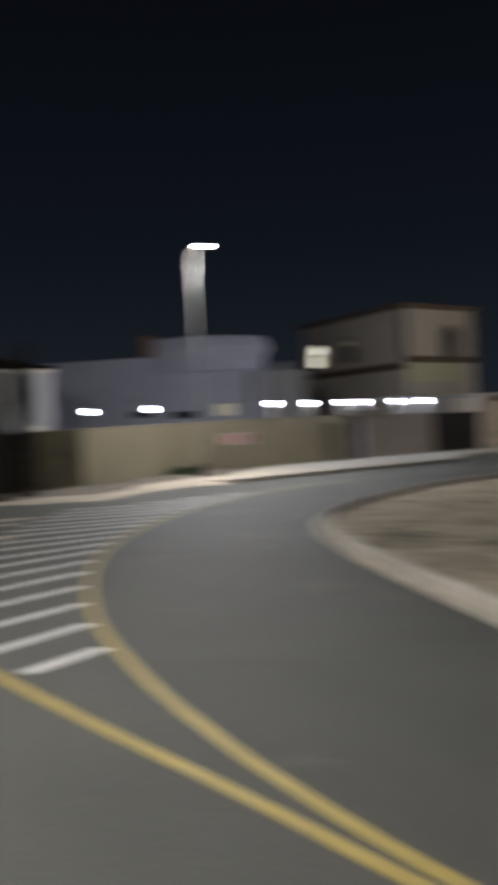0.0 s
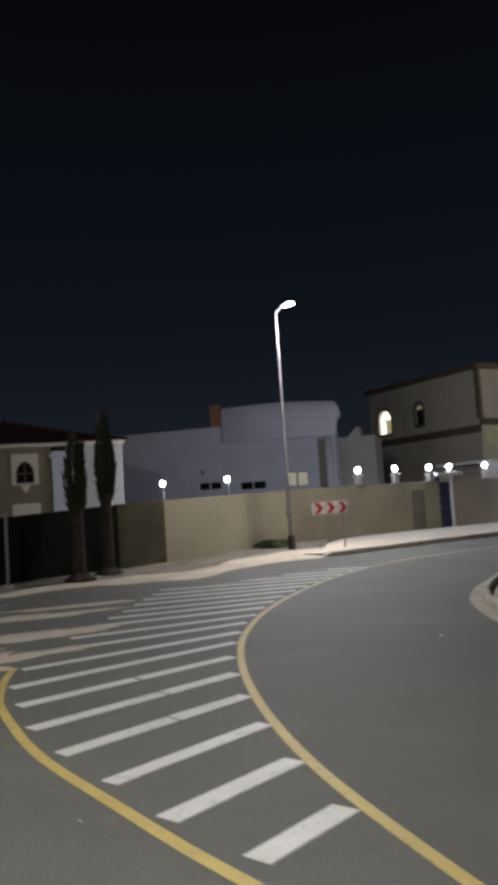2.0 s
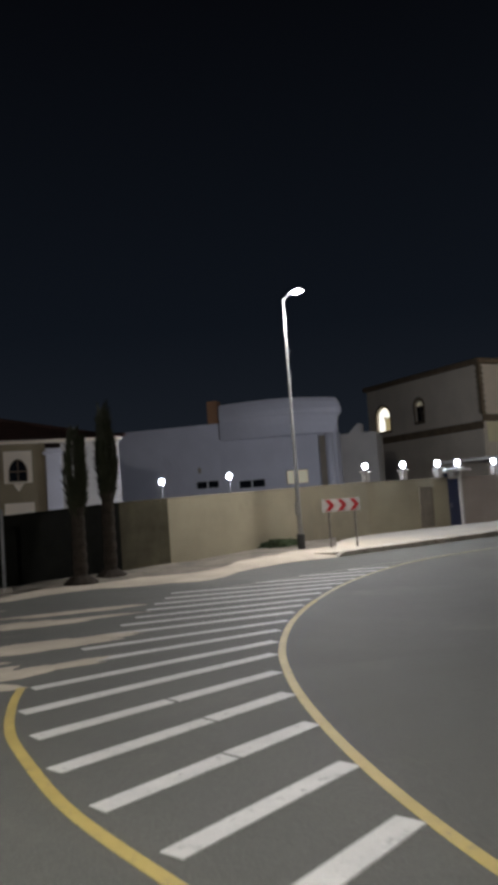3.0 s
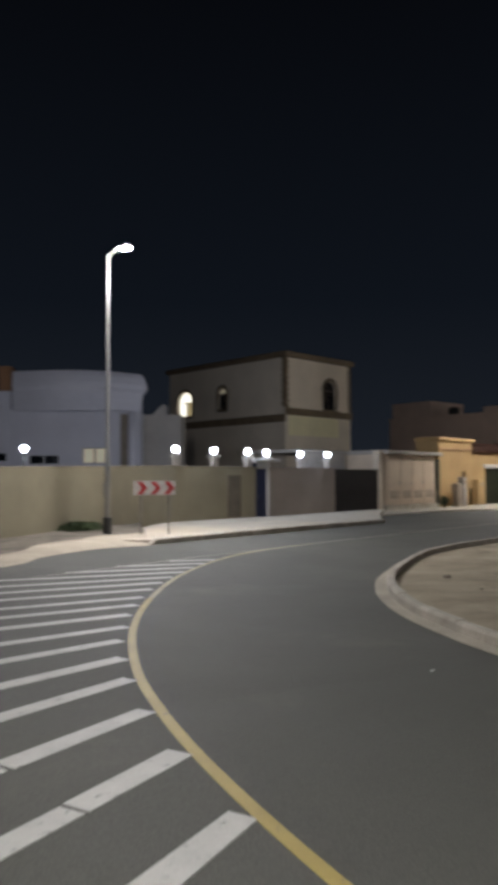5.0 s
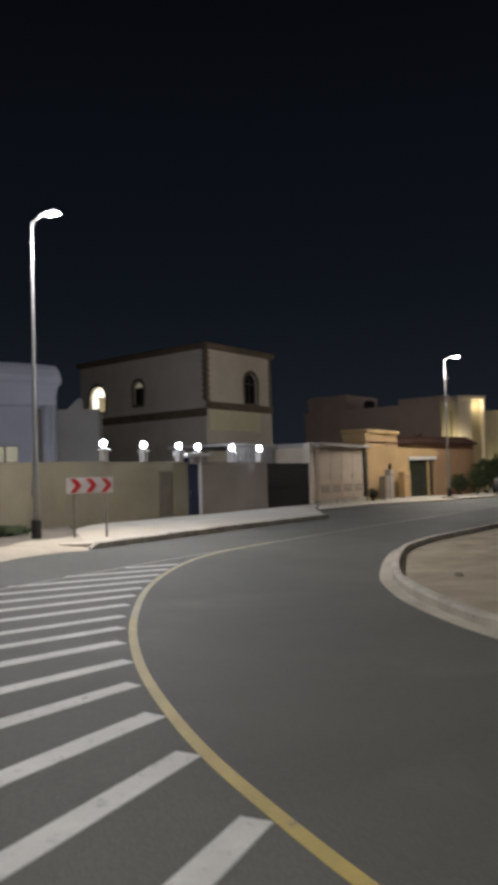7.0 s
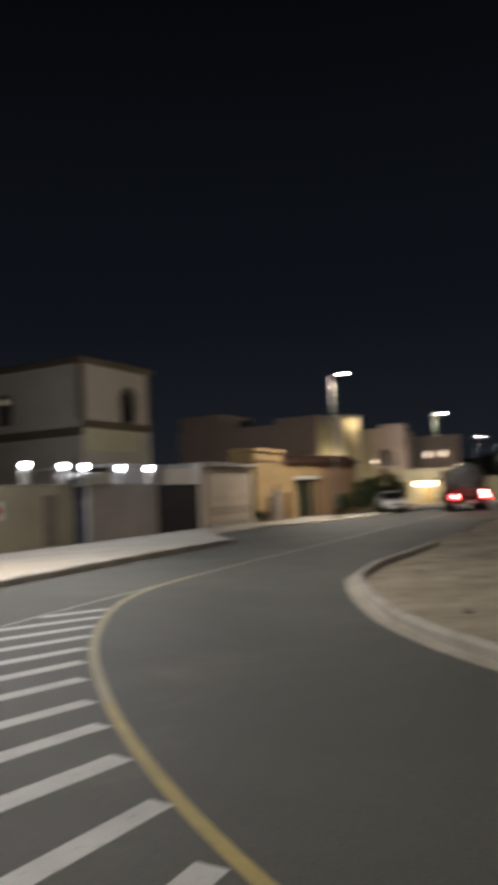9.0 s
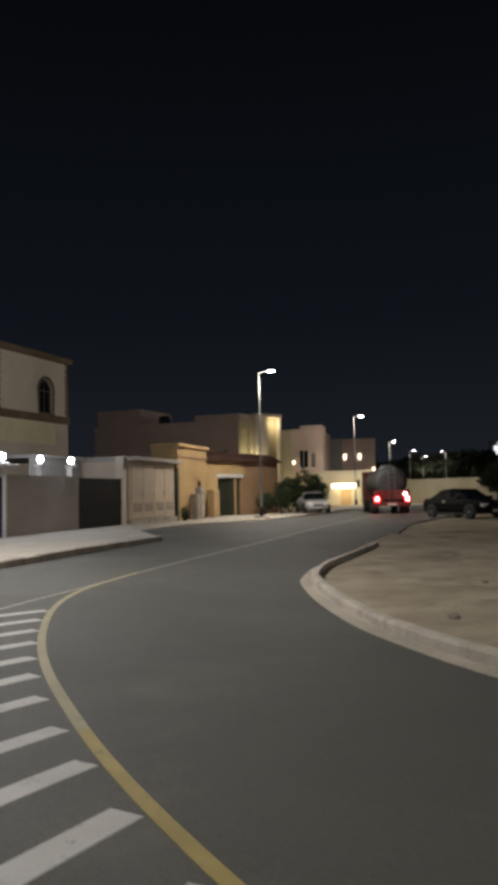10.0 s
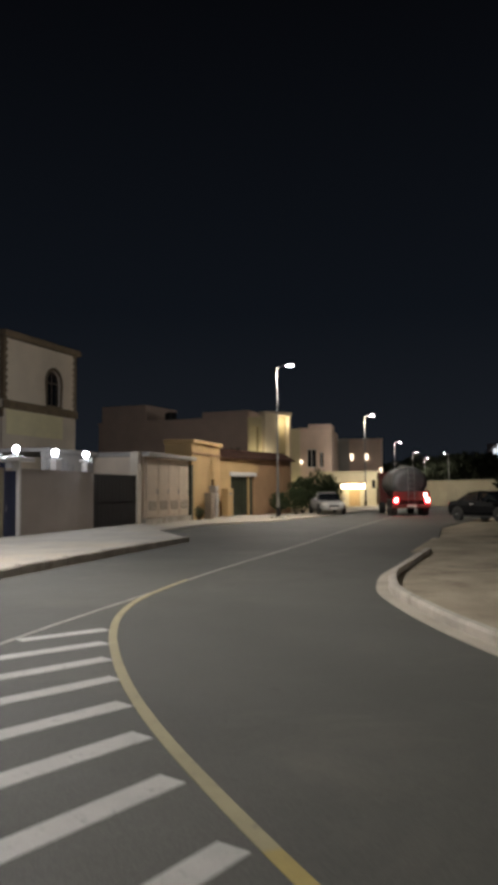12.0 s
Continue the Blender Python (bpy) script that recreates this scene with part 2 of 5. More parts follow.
LITTER = surface("pale_litter", (0.7, 0.7, 0.68), 0.1, 8.0, 40.0, 0.7, 0.1)
STONE = surface("rubble_stone", (0.26, 0.22, 0.17), 0.25, 6.0, 40.0, 0.95, 0.4, piece=0.2)


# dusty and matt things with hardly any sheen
for matt, sheen in ((UNLIT_WALL, 0.08), (HALF_LIT_WALL, 0.1), (BLACK_CAR, 0.06), (FROND, 0.15), (BARK, 0.15), (LEAF, 0.2), (TREE_LEAF, 0.15), (SAND, 0.2), (DRIFT, 0.2), (ROOF_TILE, 0.2), (DARK_GATE, 0.25), (TANK, 0.3)):
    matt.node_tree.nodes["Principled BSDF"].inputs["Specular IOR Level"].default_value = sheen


# ---------------------------------------------------------------- building helpers
def mesh_of(bm, name, mat, smooth=False):
    bmesh.ops.recalc_face_normals(bm, faces=bm.faces)
    me = bpy.data.meshes.new(name)
    bm.to_mesh(me)
    bm.free()
    if mat is not None:
        me.materials.append(mat)
    if smooth:
        for p in me.polygons:
            p.use_smooth = True
    return me


def part(name, bm, mat, parent=None, label="", smooth=False, at=None):
    ob = new(name, mesh_of(bm, name, mat, smooth))
    if parent is not None:
        ob.parent = parent
    if at is not None:
        ob.matrix_basis = at
    if label:
        ob["label"] = label
    return ob


def thing(name, m, label, category, group="", kind=""):
    ob = new(name)
    ob.empty_display_size = 0.2
    ob.matrix_basis = m
    return tagged(ob, label, category, group, kind)


def box(bm, x0, x1, y0, y1, z0, z1, bevel=0.0):
    made = bmesh.ops.create_cube(bm, size=1.0)["verts"]
    for v in made:
        v.co = ((x0 + x1) / 2 + v.co.x * (x1 - x0), (y0 + y1) / 2 + v.co.y * (y1 - y0), (z0 + z1) / 2 + v.co.z * (z1 - z0))
    if bevel:
        edges = {e for v in made for e in v.link_edges}
        bmesh.ops.bevel(bm, geom=list(edges), offset=bevel, segments=1, affect="EDGES")
    return bm


def boxed(*args, **kw):
    return box(bmesh.new(), *args, **kw)


def ring_loft(bm, rings, cap=True, closed=True):
    """Faces between successive rings of equally many points."""
    vs = [[bm.verts.new(p) for p in r] for r in rings]
    n = len(vs[0])
    for a, b in zip(vs, vs[1:]):
        for i in range(n if closed else n - 1):
            j = (i + 1) % n
            bm.faces.new((a[i], a[j], b[j], b[i]))
    if cap:
        bm.faces.new(vs[0][::-1])
        bm.faces.new(vs[-1])
    return bm


def circle(cx, cy, z, r, n=16):
    return [(cx + r * math.cos(2 * math.pi * i / n), cy + r * math.sin(2 * math.pi * i / n), z) for i in range(n)]


def turned(profile, n=16, bm=None):
    """A solid of revolution about z from (radius, height) pairs."""
    return ring_loft(bm or bmesh.new(), [circle(0, 0, z, r, n) for r, z in profile])


def tube(points, radius, n=8, bm=None):
    bm = bm or bmesh.new()
    pts = [Vector(p) for p in points]
    rings = []
    for i, p in enumerate(pts):
        d = (pts[min(i + 1, len(pts) - 1)] - pts[max(i - 1, 0)]).normalized()
        u = d.orthogonal().normalized() if abs(d.z) < 0.98 else Vector((1, 0, 0))
        u = (u - d * u.dot(d)).normalized()
        w = d.cross(u)
        r = radius[i] if isinstance(radius, (list, tuple)) else radius
        rings.append([p + u * r * math.cos(2 * math.pi * k / n) + w * r * math.sin(2 * math.pi * k / n) for k in range(n)])
    return ring_loft(bm, rings)


def curve_through(points, step=0.35):
    """A smooth line through a few control points in the plan."""
    pts = [Vector((x, y, 0)) for x, y in points]
    pts = [pts[0] * 2 - pts[1]] + pts + [pts[-1] * 2 - pts[-2]]
    out = []
    for a, b, c, d in zip(pts, pts[1:], pts[2:], pts[3:]):
        n = max(2, int((c - b).length / step))
        for i in range(n):
            t = i / n
            out.append(0.5 * (2 * b + (c - a) * t + (2 * a - 5 * b + 4 * c - d) * t * t + (3 * b - a - 3 * c + d) * t ** 3))
    out.append(pts[-2])
    return out


def sides(line):
    """The unit normal to the left of a plan line at each of its points."""
    out = []
    for i in range(len(line)):
        d = (line[min(i + 1, len(line) - 1)] - line[max(i - 1, 0)]).normalized()
        out.append(Vector((-d.y, d.x, 0)))
    return out


def strip(line, left, right, z0, z1, bm=None):
    """A band along a plan line, from left to right of it, with thickness."""
    nrm = sides(line)
    rings = []
    for p, n in zip(line, nrm):
        a, b = p + n * left, p + n * right
        rings.append([(a.x, a.y, z1), (b.x, b.y, z1), (b.x, b.y, z0), (a.x, a.y, z0)])
    return ring_loft(bm or bmesh.new(), rings)


def slab(points, z0, z1, bm=None):
    """A flat slab over a plan polygon, which may be concave."""
    bm = bm or bmesh.new()
    n = len(points)
    area = sum(points[i][0] * points[(i + 1) % n][1] - points[(i + 1) % n][0] * points[i][1] for i in range(n))
    if area < 0:
        points = points[::-1]
    flat, _, tris, *_ = geometry.delaunay_2d_cdt([Vector(p[:2]) for p in points], [], [list(range(n))], 1, 1e-5)
    lo = [bm.verts.new((p[0], p[1], z0)) for p in flat]
    hi = [bm.verts.new((p[0], p[1], z1)) for p in flat]
    for t in tris:
        bm.faces.new([hi[i] for i in t])
        bm.faces.new([lo[i] for i in reversed(t)])
    if len(flat) == n:
        for i in range(n):
            j = (i + 1) % n
            bm.faces.new((lo[i], lo[j], hi[j], hi[i]))
    return bm


def along(p, q, z=0.0):
    """A pose at p whose x axis runs towards q; its y axis points to the left of that way."""
    a = math.degrees(math.atan2(q[1] - p[1], q[0] - p[0]))
    return pose(p[0], p[1], z, 0, 0, a)


def run(p, q):
    return math.hypot(q[0] - p[0], q[1] - p[1])


def lamp_light(name, kind, at, power, colour, size=0.3, spread=None):
    d = bpy.data.lights.new(name, kind)
    d.energy, d.color = power, colour
    if kind == "AREA":
        d.shape, d.size = "DISK", size
        if spread:
            d.spread = radians(spread)
    else:
        d.shadow_soft_size = size
    ob = new(name, d)
    ob.matrix_basis = at
    return ob


def pierced(length, height, thick, holes, z0=0.0, base_h=None):
    """A wall along x, its outer face at y = 0, with holes (x0, x1, z0, z1, arched) right through it."""
    bm = bmesh.new()
    xs = sorted({0.0, length, *(h[0] for h in holes), *(h[1] for h in holes)})
    zs = sorted({z0, height, *(h[2] for h in holes), *(h[3] for h in holes)})
    for xa, xb in zip(xs, xs[1:]):
        start = None
        for za, zb in zip(zs, zs[1:]):
            mx, mz = (xa + xb) / 2, (za + zb) / 2
            solid = not any(h[0] < mx < h[1] and h[2] < mz < h[3] for h in holes)
            if solid and start is None:
                start = za
            if start is not None and (not solid):
                box(bm, xa, xb, 0, thick, start, za)
                start = None
        if start is not None:
            box(bm, xa, xb, 0, thick, start, zs[-1])
    for x0, x1, za, zb, arched in holes:
        if arched:
            r = (x1 - x0) / 2
            zc = zb - r * arched
            n = 8
            for side in (0, 1):
                corner = (x0 if side == 0 else x1, zb)
                arc = []
                for i in range(n + 1):
                    a = math.pi / 2 * i / n
                    arc.append(((x0 + r) + (-1 if side == 0 else 1) * r * math.cos(a), zc + r * arched * math.sin(a) ** (1.0 if arched <= 1 else 1.25)))
                outline = [corner] + arc
                f = [bm.verts.new((x, 0, z)) for x, z in outline]
                k = [bm.verts.new((x, thick, z)) for x, z in outline]
                for i in range(1, len(outline) - 1):
                    bm.faces.new((f[0], f[i], f[i + 1]))
                    bm.faces.new((k[0], k[i + 1], k[i]))
                for i in range(len(outline)):
                    j = (i + 1) % len(outline)
                    bm.faces.new((f[i], k[i], k[j], f[j]))
    bmesh.ops.remove_doubles(bm, verts=bm.verts, dist=0.0005)
    return bm


def arch_outline(x0, x1, z0, z1, arched, n=10):
    r = (x1 - x0) / 2
    zc = z1 - r * arched
    pts = [(x0, z0), (x1, z0)]
    for i in range(2 * n + 1):
        a = math.pi * i / (2 * n)
        pts.append((x0 + r + r * math.cos(a), zc + r * arched * math.sin(a) ** (1.0 if arched <= 1 else 1.25)))
    return pts


def plate(points, y0, y1, bm=None):
    """An upright plate over an outline of (x, z) points."""
    bm = bm or bmesh.new()
    f = [bm.verts.new((x, y0, z)) for x, z in points]
    k = [bm.verts.new((x, y1, z)) for x, z in points]
    bm.faces.new(f)
    bm.faces.new(k[::-1])
    for i in range(len(points)):
        j = (i + 1) % len(points)
        bm.faces.new((f[i], f[j], k[j], k[i]))
    return bm


def band(points, width, y0, y1):
    """A border of given width round an outline of (x, z) points."""
    cx = sum(p[0] for p in points) / len(points)
    cz = sum(p[1] for p in points) / len(points)
    outer = []
    for x, z in points:
        d = math.hypot(x - cx, z - cz) or 1
        outer.append((x + (x - cx) / d * width, z + (z - cz) / d * width))
    bm = bmesh.new()
    rings = [[(x, y0, z) for x, z in points], [(x, y0, z) for x, z in outer], [(x, y1, z) for x, z in outer], [(x, y1, z) for x, z in points]]
    vs = [[bm.verts.new(p) for p in r] for r in rings]
    n = len(points)
    for a in range(4):
        b = (a + 1) % 4
        for i in range(n):
            j = (i + 1) % n
            bm.faces.new((vs[a][i], vs[a][j], vs[b][j], vs[b][i]))
    return bm


def window(parent, x0, x1, z0, z1, arched=0, frame_mat=None, pane_mats=None, trim=None, depth=0.14, mullions=1, sill=None):
    """A window set in a hole of the wall: frame, panes, mullions and an outer surround."""
    outline = arch_outline(x0, x1, z0, z1, arched) if arched else [(x0, z0), (x1, z0), (x1, z1), (x0, z1)]
    w = part("window", band([(x * 0.94 + (x0 + x1) / 2 * 0.06, z * 0.94 + (z0 + z1) / 2 * 0.06) for x, z in outline], 0.05 * (x1 - x0) + 0.02, depth, depth + 0.07), frame_mat or FRAME_WHITE, parent)
    n = mullions + 1
    mats = pane_mats or [DARK_GLASS]
    for i in range(n):
        a, b = x0 + (x1 - x0) * i / n, x0 + (x1 - x0) * (i + 1) / n
        top = z1
        if arched:
            top = z1 - (x1 - x0) / 2 * arched
        part("pane", boxed(a, b, depth + 0.025, depth + 0.04, z0, top), mats[i % len(mats)], w)
    if arched:
        r = (x1 - x0) / 2
        lun = [(x0, z1 - r * arched), (x1, z1 - r * arched)] + arch_outline(x0, x1, z0, z1, arched)[3:-1]
        part("pane", plate(lun, depth + 0.025, depth + 0.04), mats[-1], w)
        part("transom", boxed(x0, x1, depth - 0.01, depth + 0.02, z1 - r * arched - 0.035, z1 - r * arched + 0.035), frame_mat or FRAME_WHITE, w)
    for i in range(1, n):
        c = x0 + (x1 - x0) * i / n
        part("mullion", boxed(c - 0.03, c + 0.03, depth - 0.01, depth + 0.02, z0, z1 - (0.05 if arched else 0)), frame_mat or FRAME_WHITE, w)
    if trim:
        part("surround", band(outline, 0.22, -0.05, 0.02), trim, w)
    if sill:
        part("sill", boxed(x0 - 0.12, x1 + 0.12, -0.1, 0.1, z0 - 0.12, z0), sill, w)
    return w


# ---------------------------------------------------------------- ground, road, kerbs
bm = bmesh.new()
xs = [-900, -300, -100] + [-60 + 12 * i for i in range(18)] + [220, 400, 900]
ys = [-700, -200, -80] + [-50 + 12 * i for i in range(20)] + [260, 500, 1100]
grid = [[bm.verts.new((x, y, -0.16 if x <= 12 else -0.03)) for y in ys] for x in xs]
for i in range(len(xs) - 1):
    for j in range(len(ys) - 1):
        bm.faces.new((grid[i][j], grid[i + 1][j], grid[i + 1][j + 1], grid[i][j + 1]))
ground = part("ground", bm, SAND)
if ground.data.polygons[0].normal.z < 0:
    ground.data.flip_normals()
tagged(ground, "open pale desert sand round the road", "ground", kind="structure")

ISLAND_EDGE = [(11.6, -7.5), (8.4, -3.2), (5.9, 0.6), (4.6, 3.3), (3.75, 6.2), (3.1, 8.9), (2.8, 10.9), (2.74, 12.2), (2.79, 13.3), (2.95, 14.3), (3.19, 15.3), (3.6, 16.53), (4.05, 17.62), (4.66, 18.8), (5.4, 20.13), (6.38, 21.68), (7.12, 22.58), (8.58, 23.98), (10.5, 25.4), (13.6, 27.7), (18.0, 31.0)]
isl = curve_through(ISLAND_EDGE)
kerbed = [p for p in isl if p.x < 13.3 or p.y < 15]


def fall(y):
    """How far the road's crossfall brings its inner edge below the crown."""
    return -float(np.interp(y, [10.0, 14.0, 19.0, 25.0, 32.0], [0.03, 0.04, 0.11, 0.1, 0.03]))


road_right = [(24, 36.2), (40, 46), (80, 76), (170, 150)]
road_left = [(165, 158), (60, 69), (39, 58.2), (30, 51.2), (22.5, 46.6), (17.2, 45.0), (12.6, 41.0), (10.4, 34.6), (0.1, 25.55), (-3, 23.5), (-10.6, 18.6), (-34, -2)]
LANE_LINE = [(6.3, -3.0), (4.4, -1.3), (3.0, 0.05), (2.14, 1.19), (1.65, 1.98), (1.08, 3.02), (0.33, 4.68), (-0.2, 6.3), (-0.6, 8.0), (-0.82, 9.45), (-0.91, 10.6), (-0.9, 12.1), (-0.79, 13.4), (-0.6, 14.7), (-0.33, 16.0), (-0.05, 17.15), (0.3, 18.3), (0.75, 19.5), (1.3, 20.75), (2.0, 22.0), (3.0, 23.3), (4.7, 24.95)]
lane_left = [(p.x, p.y) for p in curve_through(LANE_LINE[:-1] + [(9.3, 28.75), (16, 34.3), (24, 40.9)], 0.5)]
road = part("road", slab([(30, -40), (16, -10), (12, -8)] + lane_left + road_right + road_left + [(-34, -40)], -0.2, 0.0), ASPHALT)
tagged(road, "worn grey asphalt road bending round a kerb", "road", kind="structure")

bm = slab(lane_left + [(24, 36.2)] + [(p.x, p.y) for p in reversed(isl)] + [(12, -8)], -0.25, 0.0)
low_edge = {(round(p.x, 3), round(p.y, 3)) for p in isl}
for v in bm.verts:
    if (round(v.co.x, 3), round(v.co.y, 3)) in low_edge:
        v.co.z += fall(v.co.y)
lane = part("lane_surface", bm, LANE_ASPHALT)
tagged(lane, "darker newer asphalt of the running lane", "road", kind="structure")

# sandy ground inside the kerbed corner, uneven
bm = bmesh.new()
inner = [p - n * (-0.2 if p.x > 13.25 and p.y > 15 else 0.35) for p, n in zip(isl, sides(isl))]
rows = []
for i, p in enumerate(inner):
    n = sides(isl)[i]
    row = []
    for k in range(17):
        q = p - n * (k * k * 0.075)
        h = 0.0 if k == 0 else 0.05 * noise.noise(Vector((q.x * 0.9, q.y * 0.9, 0))) + 0.03 * noise.noise(Vector((q.x * 2.7, q.y * 2.7, 4)))
        row.append((q.x, q.y, fall(p.y) + 0.015 + (0.035 + h * 0.8) * min(1, k / 3)))
    rows.append(row)
vs = [[bm.verts.new(p) for p in r] for r in rows]
for a, b in zip(vs, vs[1:]):
    for i in range(16):
        bm.faces.new((a[i], a[i + 1], b[i + 1], b[i]))
corner_sand = part("ground_inside_kerb", bm, SAND, smooth=True)
tagged(corner_sand, "bare uneven sand behind the rounded kerb", "ground", kind="structure")

bm = strip(kerbed, 0.0, -0.21, -0.05, 0.012)
for v in bm.verts:
    v.co.z += fall(v.co.y)
gutter = part("gutter", bm, GUTTER)
tagged(gutter, "pale concrete gutter strip along the kerb", "gutter", kind="structure")

kerb = thing("kerb", pose(0, 0, 0), "rounded concrete kerb of dusty cast stones", "kerb", kind="structure")


def kerb_stones(line, inner_off, outer_off, height, parent, length=0.9, sunk=False, ramp_end=False):
    """Kerb stones end to end along a plan line, each with a chamfered road edge."""
    dist, cut = 0.0, [0]
    for i in range(1, len(line)):
        dist += (line[i] - line[i - 1]).length
        if dist >= length or i == len(line) - 1:
            cut.append(i)
            dist = 0.0
    nrm = sides(line)
    for a, b in zip(cut, cut[1:]):
        bm = bmesh.new()
        rings = []
        for i in range(a, b + 1):
            p, n = line[i].copy(), nrm[i]
            d = Vector((n.y, -n.x, 0))
            if i == a:
                p += d * 0.008
            if i == b:
                p -= d * 0.008
            o, k = p + n * outer_off, p + n * inner_off
            c = o + (k - o) * 0.22
            jit = 0.006 * math.sin(a * 7.3)
            top = height * (1 - 0.8 * (i - a) / (b - a)) if ramp_end and b == cut[-1] else height
            rings.append([(o.x, o.y, -0.05), (o.x, o.y, top - 0.035 + jit), (c.x, c.y, top + jit), (k.x, k.y, top + jit), (k.x, k.y, -0.05)])
        if sunk:
            rings = [[(x, y, z + fall(y)) for x, y, z in r] for r in rings]
        ring_loft(bm, rings)
        part("kerbstone", bm, CONCRETE, parent)


kerb_stones(kerbed, -0.35, -0.212, 0.15, kerb, sunk=True)

PAVE = [(0.1, 25.55), (10.4, 34.65)]
pave_line = [Vector((PAVE[0][0] + (PAVE[1][0] - PAVE[0][0]) * i / 40, PAVE[0][1] + (PAVE[1][1] - PAVE[0][1]) * i / 40 + 0.25 * math.sin(math.pi * i / 40), 0)) for i in range(41)]
pave_kerb = thing("pavement_kerb", pose(0, 0, 0), "straight concrete kerb edging the dusty pavement", "kerb", kind="structure")
kerb_stones([p for p in reversed(pave_line)], -0.14, 0.0, 0.165, pave_kerb, ramp_end=True)

pave_in = [(p.x - 0.1, p.y + 0.11) for p in pave_line]
pavement = part("pavement", slab(pave_in + [(12.4, 40.9), (14.9, 46.6), (10.2, 43.0), (1.6, 35.9), (0.5, 33.0), (-0.3, 29.3), (-2.0, 28.5), (-1.6, 26.3)], -0.1, 0.14), PAVING)
tagged(pavement, "dusty pale concrete pavement before the wall", "pavement", kind="structure")
forecourt = part("forecourt", slab([(12.6, 41.0), (17.2, 45.0), (22.5, 46.6), (30, 51.2), (39, 58.2), (60, 69), (58, 76), (36, 60.2), (24, 54.6), (19, 50.4), (15.0, 46.7)], -0.1, 0.06), PAVING)
tagged(forecourt, "sandy concrete forecourt before the gates", "pavement", kind="structure")

# sand verge before the left wall, rising to it
bm = bmesh.new()
verge_out = curve_through([(-13.2, 13.6), (-9.6, 16.2), (-7.7, 18.2), (-6.6, 19.7), (-4.9, 20.1), (-3.2, 20.5), (-2.6, 22.6), (-1.3, 24.6), (0.05, 25.5)], 0.3)
vs = []
for i, p in enumerate(verge_out):
    t = i / (len(verge_out) - 1)
    w = Vector((-15.0 + 15.2 * t, 12.8 + 20.6 * t, 0))
    row = []
    for k in range(9):
        s = k / 8
        q = p.lerp(w, s)
        q += (p - w).normalized() * (0.0 if k else 0.22 * noise.noise(Vector((p.x * 2.1, p.y * 2.1, 1))) + 0.1 * noise.noise(Vector((p.x * 6, p.y * 6, 7))))
        if k == 3:
            q += (p - w).normalized() * (0.5 * noise.noise(Vector((p.x * 0.9, p.y * 0.9, 3))) + 0.2 * noise.noise(Vector((p.x * 3, p.y * 3, 5))))
        bank = 0.125 * min(1, max(0, (t - 0.68) / 0.16)) * min(1, s / 0.125)
        row.append(bm.verts.new((q.x, q.y, 0.004 + 0.10 * s + bank + (0.03 * noise.noise(Vector((q.x * 1.2, q.y * 1.2, 2))) if k else 0))))
    vs.append(row)
edge_at = 3
soil = bmesh.new()
coords = [[v.co.copy() for v in r] for r in vs]
for target, first, last in ((bm, 0, edge_at), (soil, edge_at, 8)):
    rows = vs if target is bm else [[target.verts.new(c) for c in r] for r in coords]
    for a, b in zip(rows, rows[1:]):
        for i in range(first, last):
            target.faces.new((a[i], a[i + 1], b[i + 1], b[i]))
    bmesh.ops.delete(target, geom=[v for v in target.verts if not v.link_faces], context="VERTS")
earth = part("earth_strip", soil, EARTH, smooth=True)
tagged(earth, "dark stony earth along the foot of the wall", "ground", kind="structure")
verge = part("sand_verge", bm, DRIFT, smooth=True)
tagged(verge, "pale sand verge blown onto the asphalt edge", "ground", kind="structure")


def drift(cx, cy, rx, ry, turn, seed, z=0.011):
    """A thin tongue of blown sand with a ragged edge."""
    bm = bmesh.new()
    n = 180
    c = bm.verts.new((0, 0, z))
    mid, edge = [], []
    for i in range(n):
        a = 2 * math.pi * i / n
        k = 1 + 0.42 * noise.noise(Vector((math.cos(a) * 1.7, math.sin(a) * 1.7, seed))) + 0.26 * noise.noise(Vector((math.cos(a) * 5, math.sin(a) * 5, seed + 3))) + 0.1 * noise.noise(Vector((math.cos(a) * 14, math.sin(a) * 14, seed + 6))) + 0.04 * noise.noise(Vector((math.cos(a) * 32, math.sin(a) * 32, seed + 8)))
        mid.append(bm.verts.new((rx * k * 0.7 * math.cos(a), ry * k * 0.7 * math.sin(a), z)))
        edge.append(bm.verts.new((rx * k * math.cos(a), ry * k * math.sin(a), 0.002)))
    for i in range(n):
        j = (i + 1) % n
        bm.faces.new((c, mid[i], mid[j]))
        bm.faces.new((mid[i], edge[i], edge[j], mid[j]))
    ob = part("sand_drift", bm, DRIFT, smooth=True, at=pose(cx, cy, 0, 0, 0, turn))
    return tagged(ob, "thin ragged patch of blown sand on the asphalt", "sand", "sand drifts", "stuff")


drift(-5.2, 9.1, 1.5, 0.95, 30, 1.0)
drift(-6.8, 10.0, 2.4, 1.0, 35, 2.0)
drift(-5.0, 11.5, 2.1, 0.42, 30, 3.0)
drift(-6.7, 13.6, 2.6, 0.5, 25, 4.0)
drift(-8.8, 11.8, 2.4, 1.1, 30, 5.0)
drift(-5.2, 15.6, 1.6, 0.25, 22, 6.0)
drift(-8.8, 15.7, 1.9, 0.8, 30, 8.0)
drift(-3.95, 9.9, 0.9, 0.28, 40, 9.0)

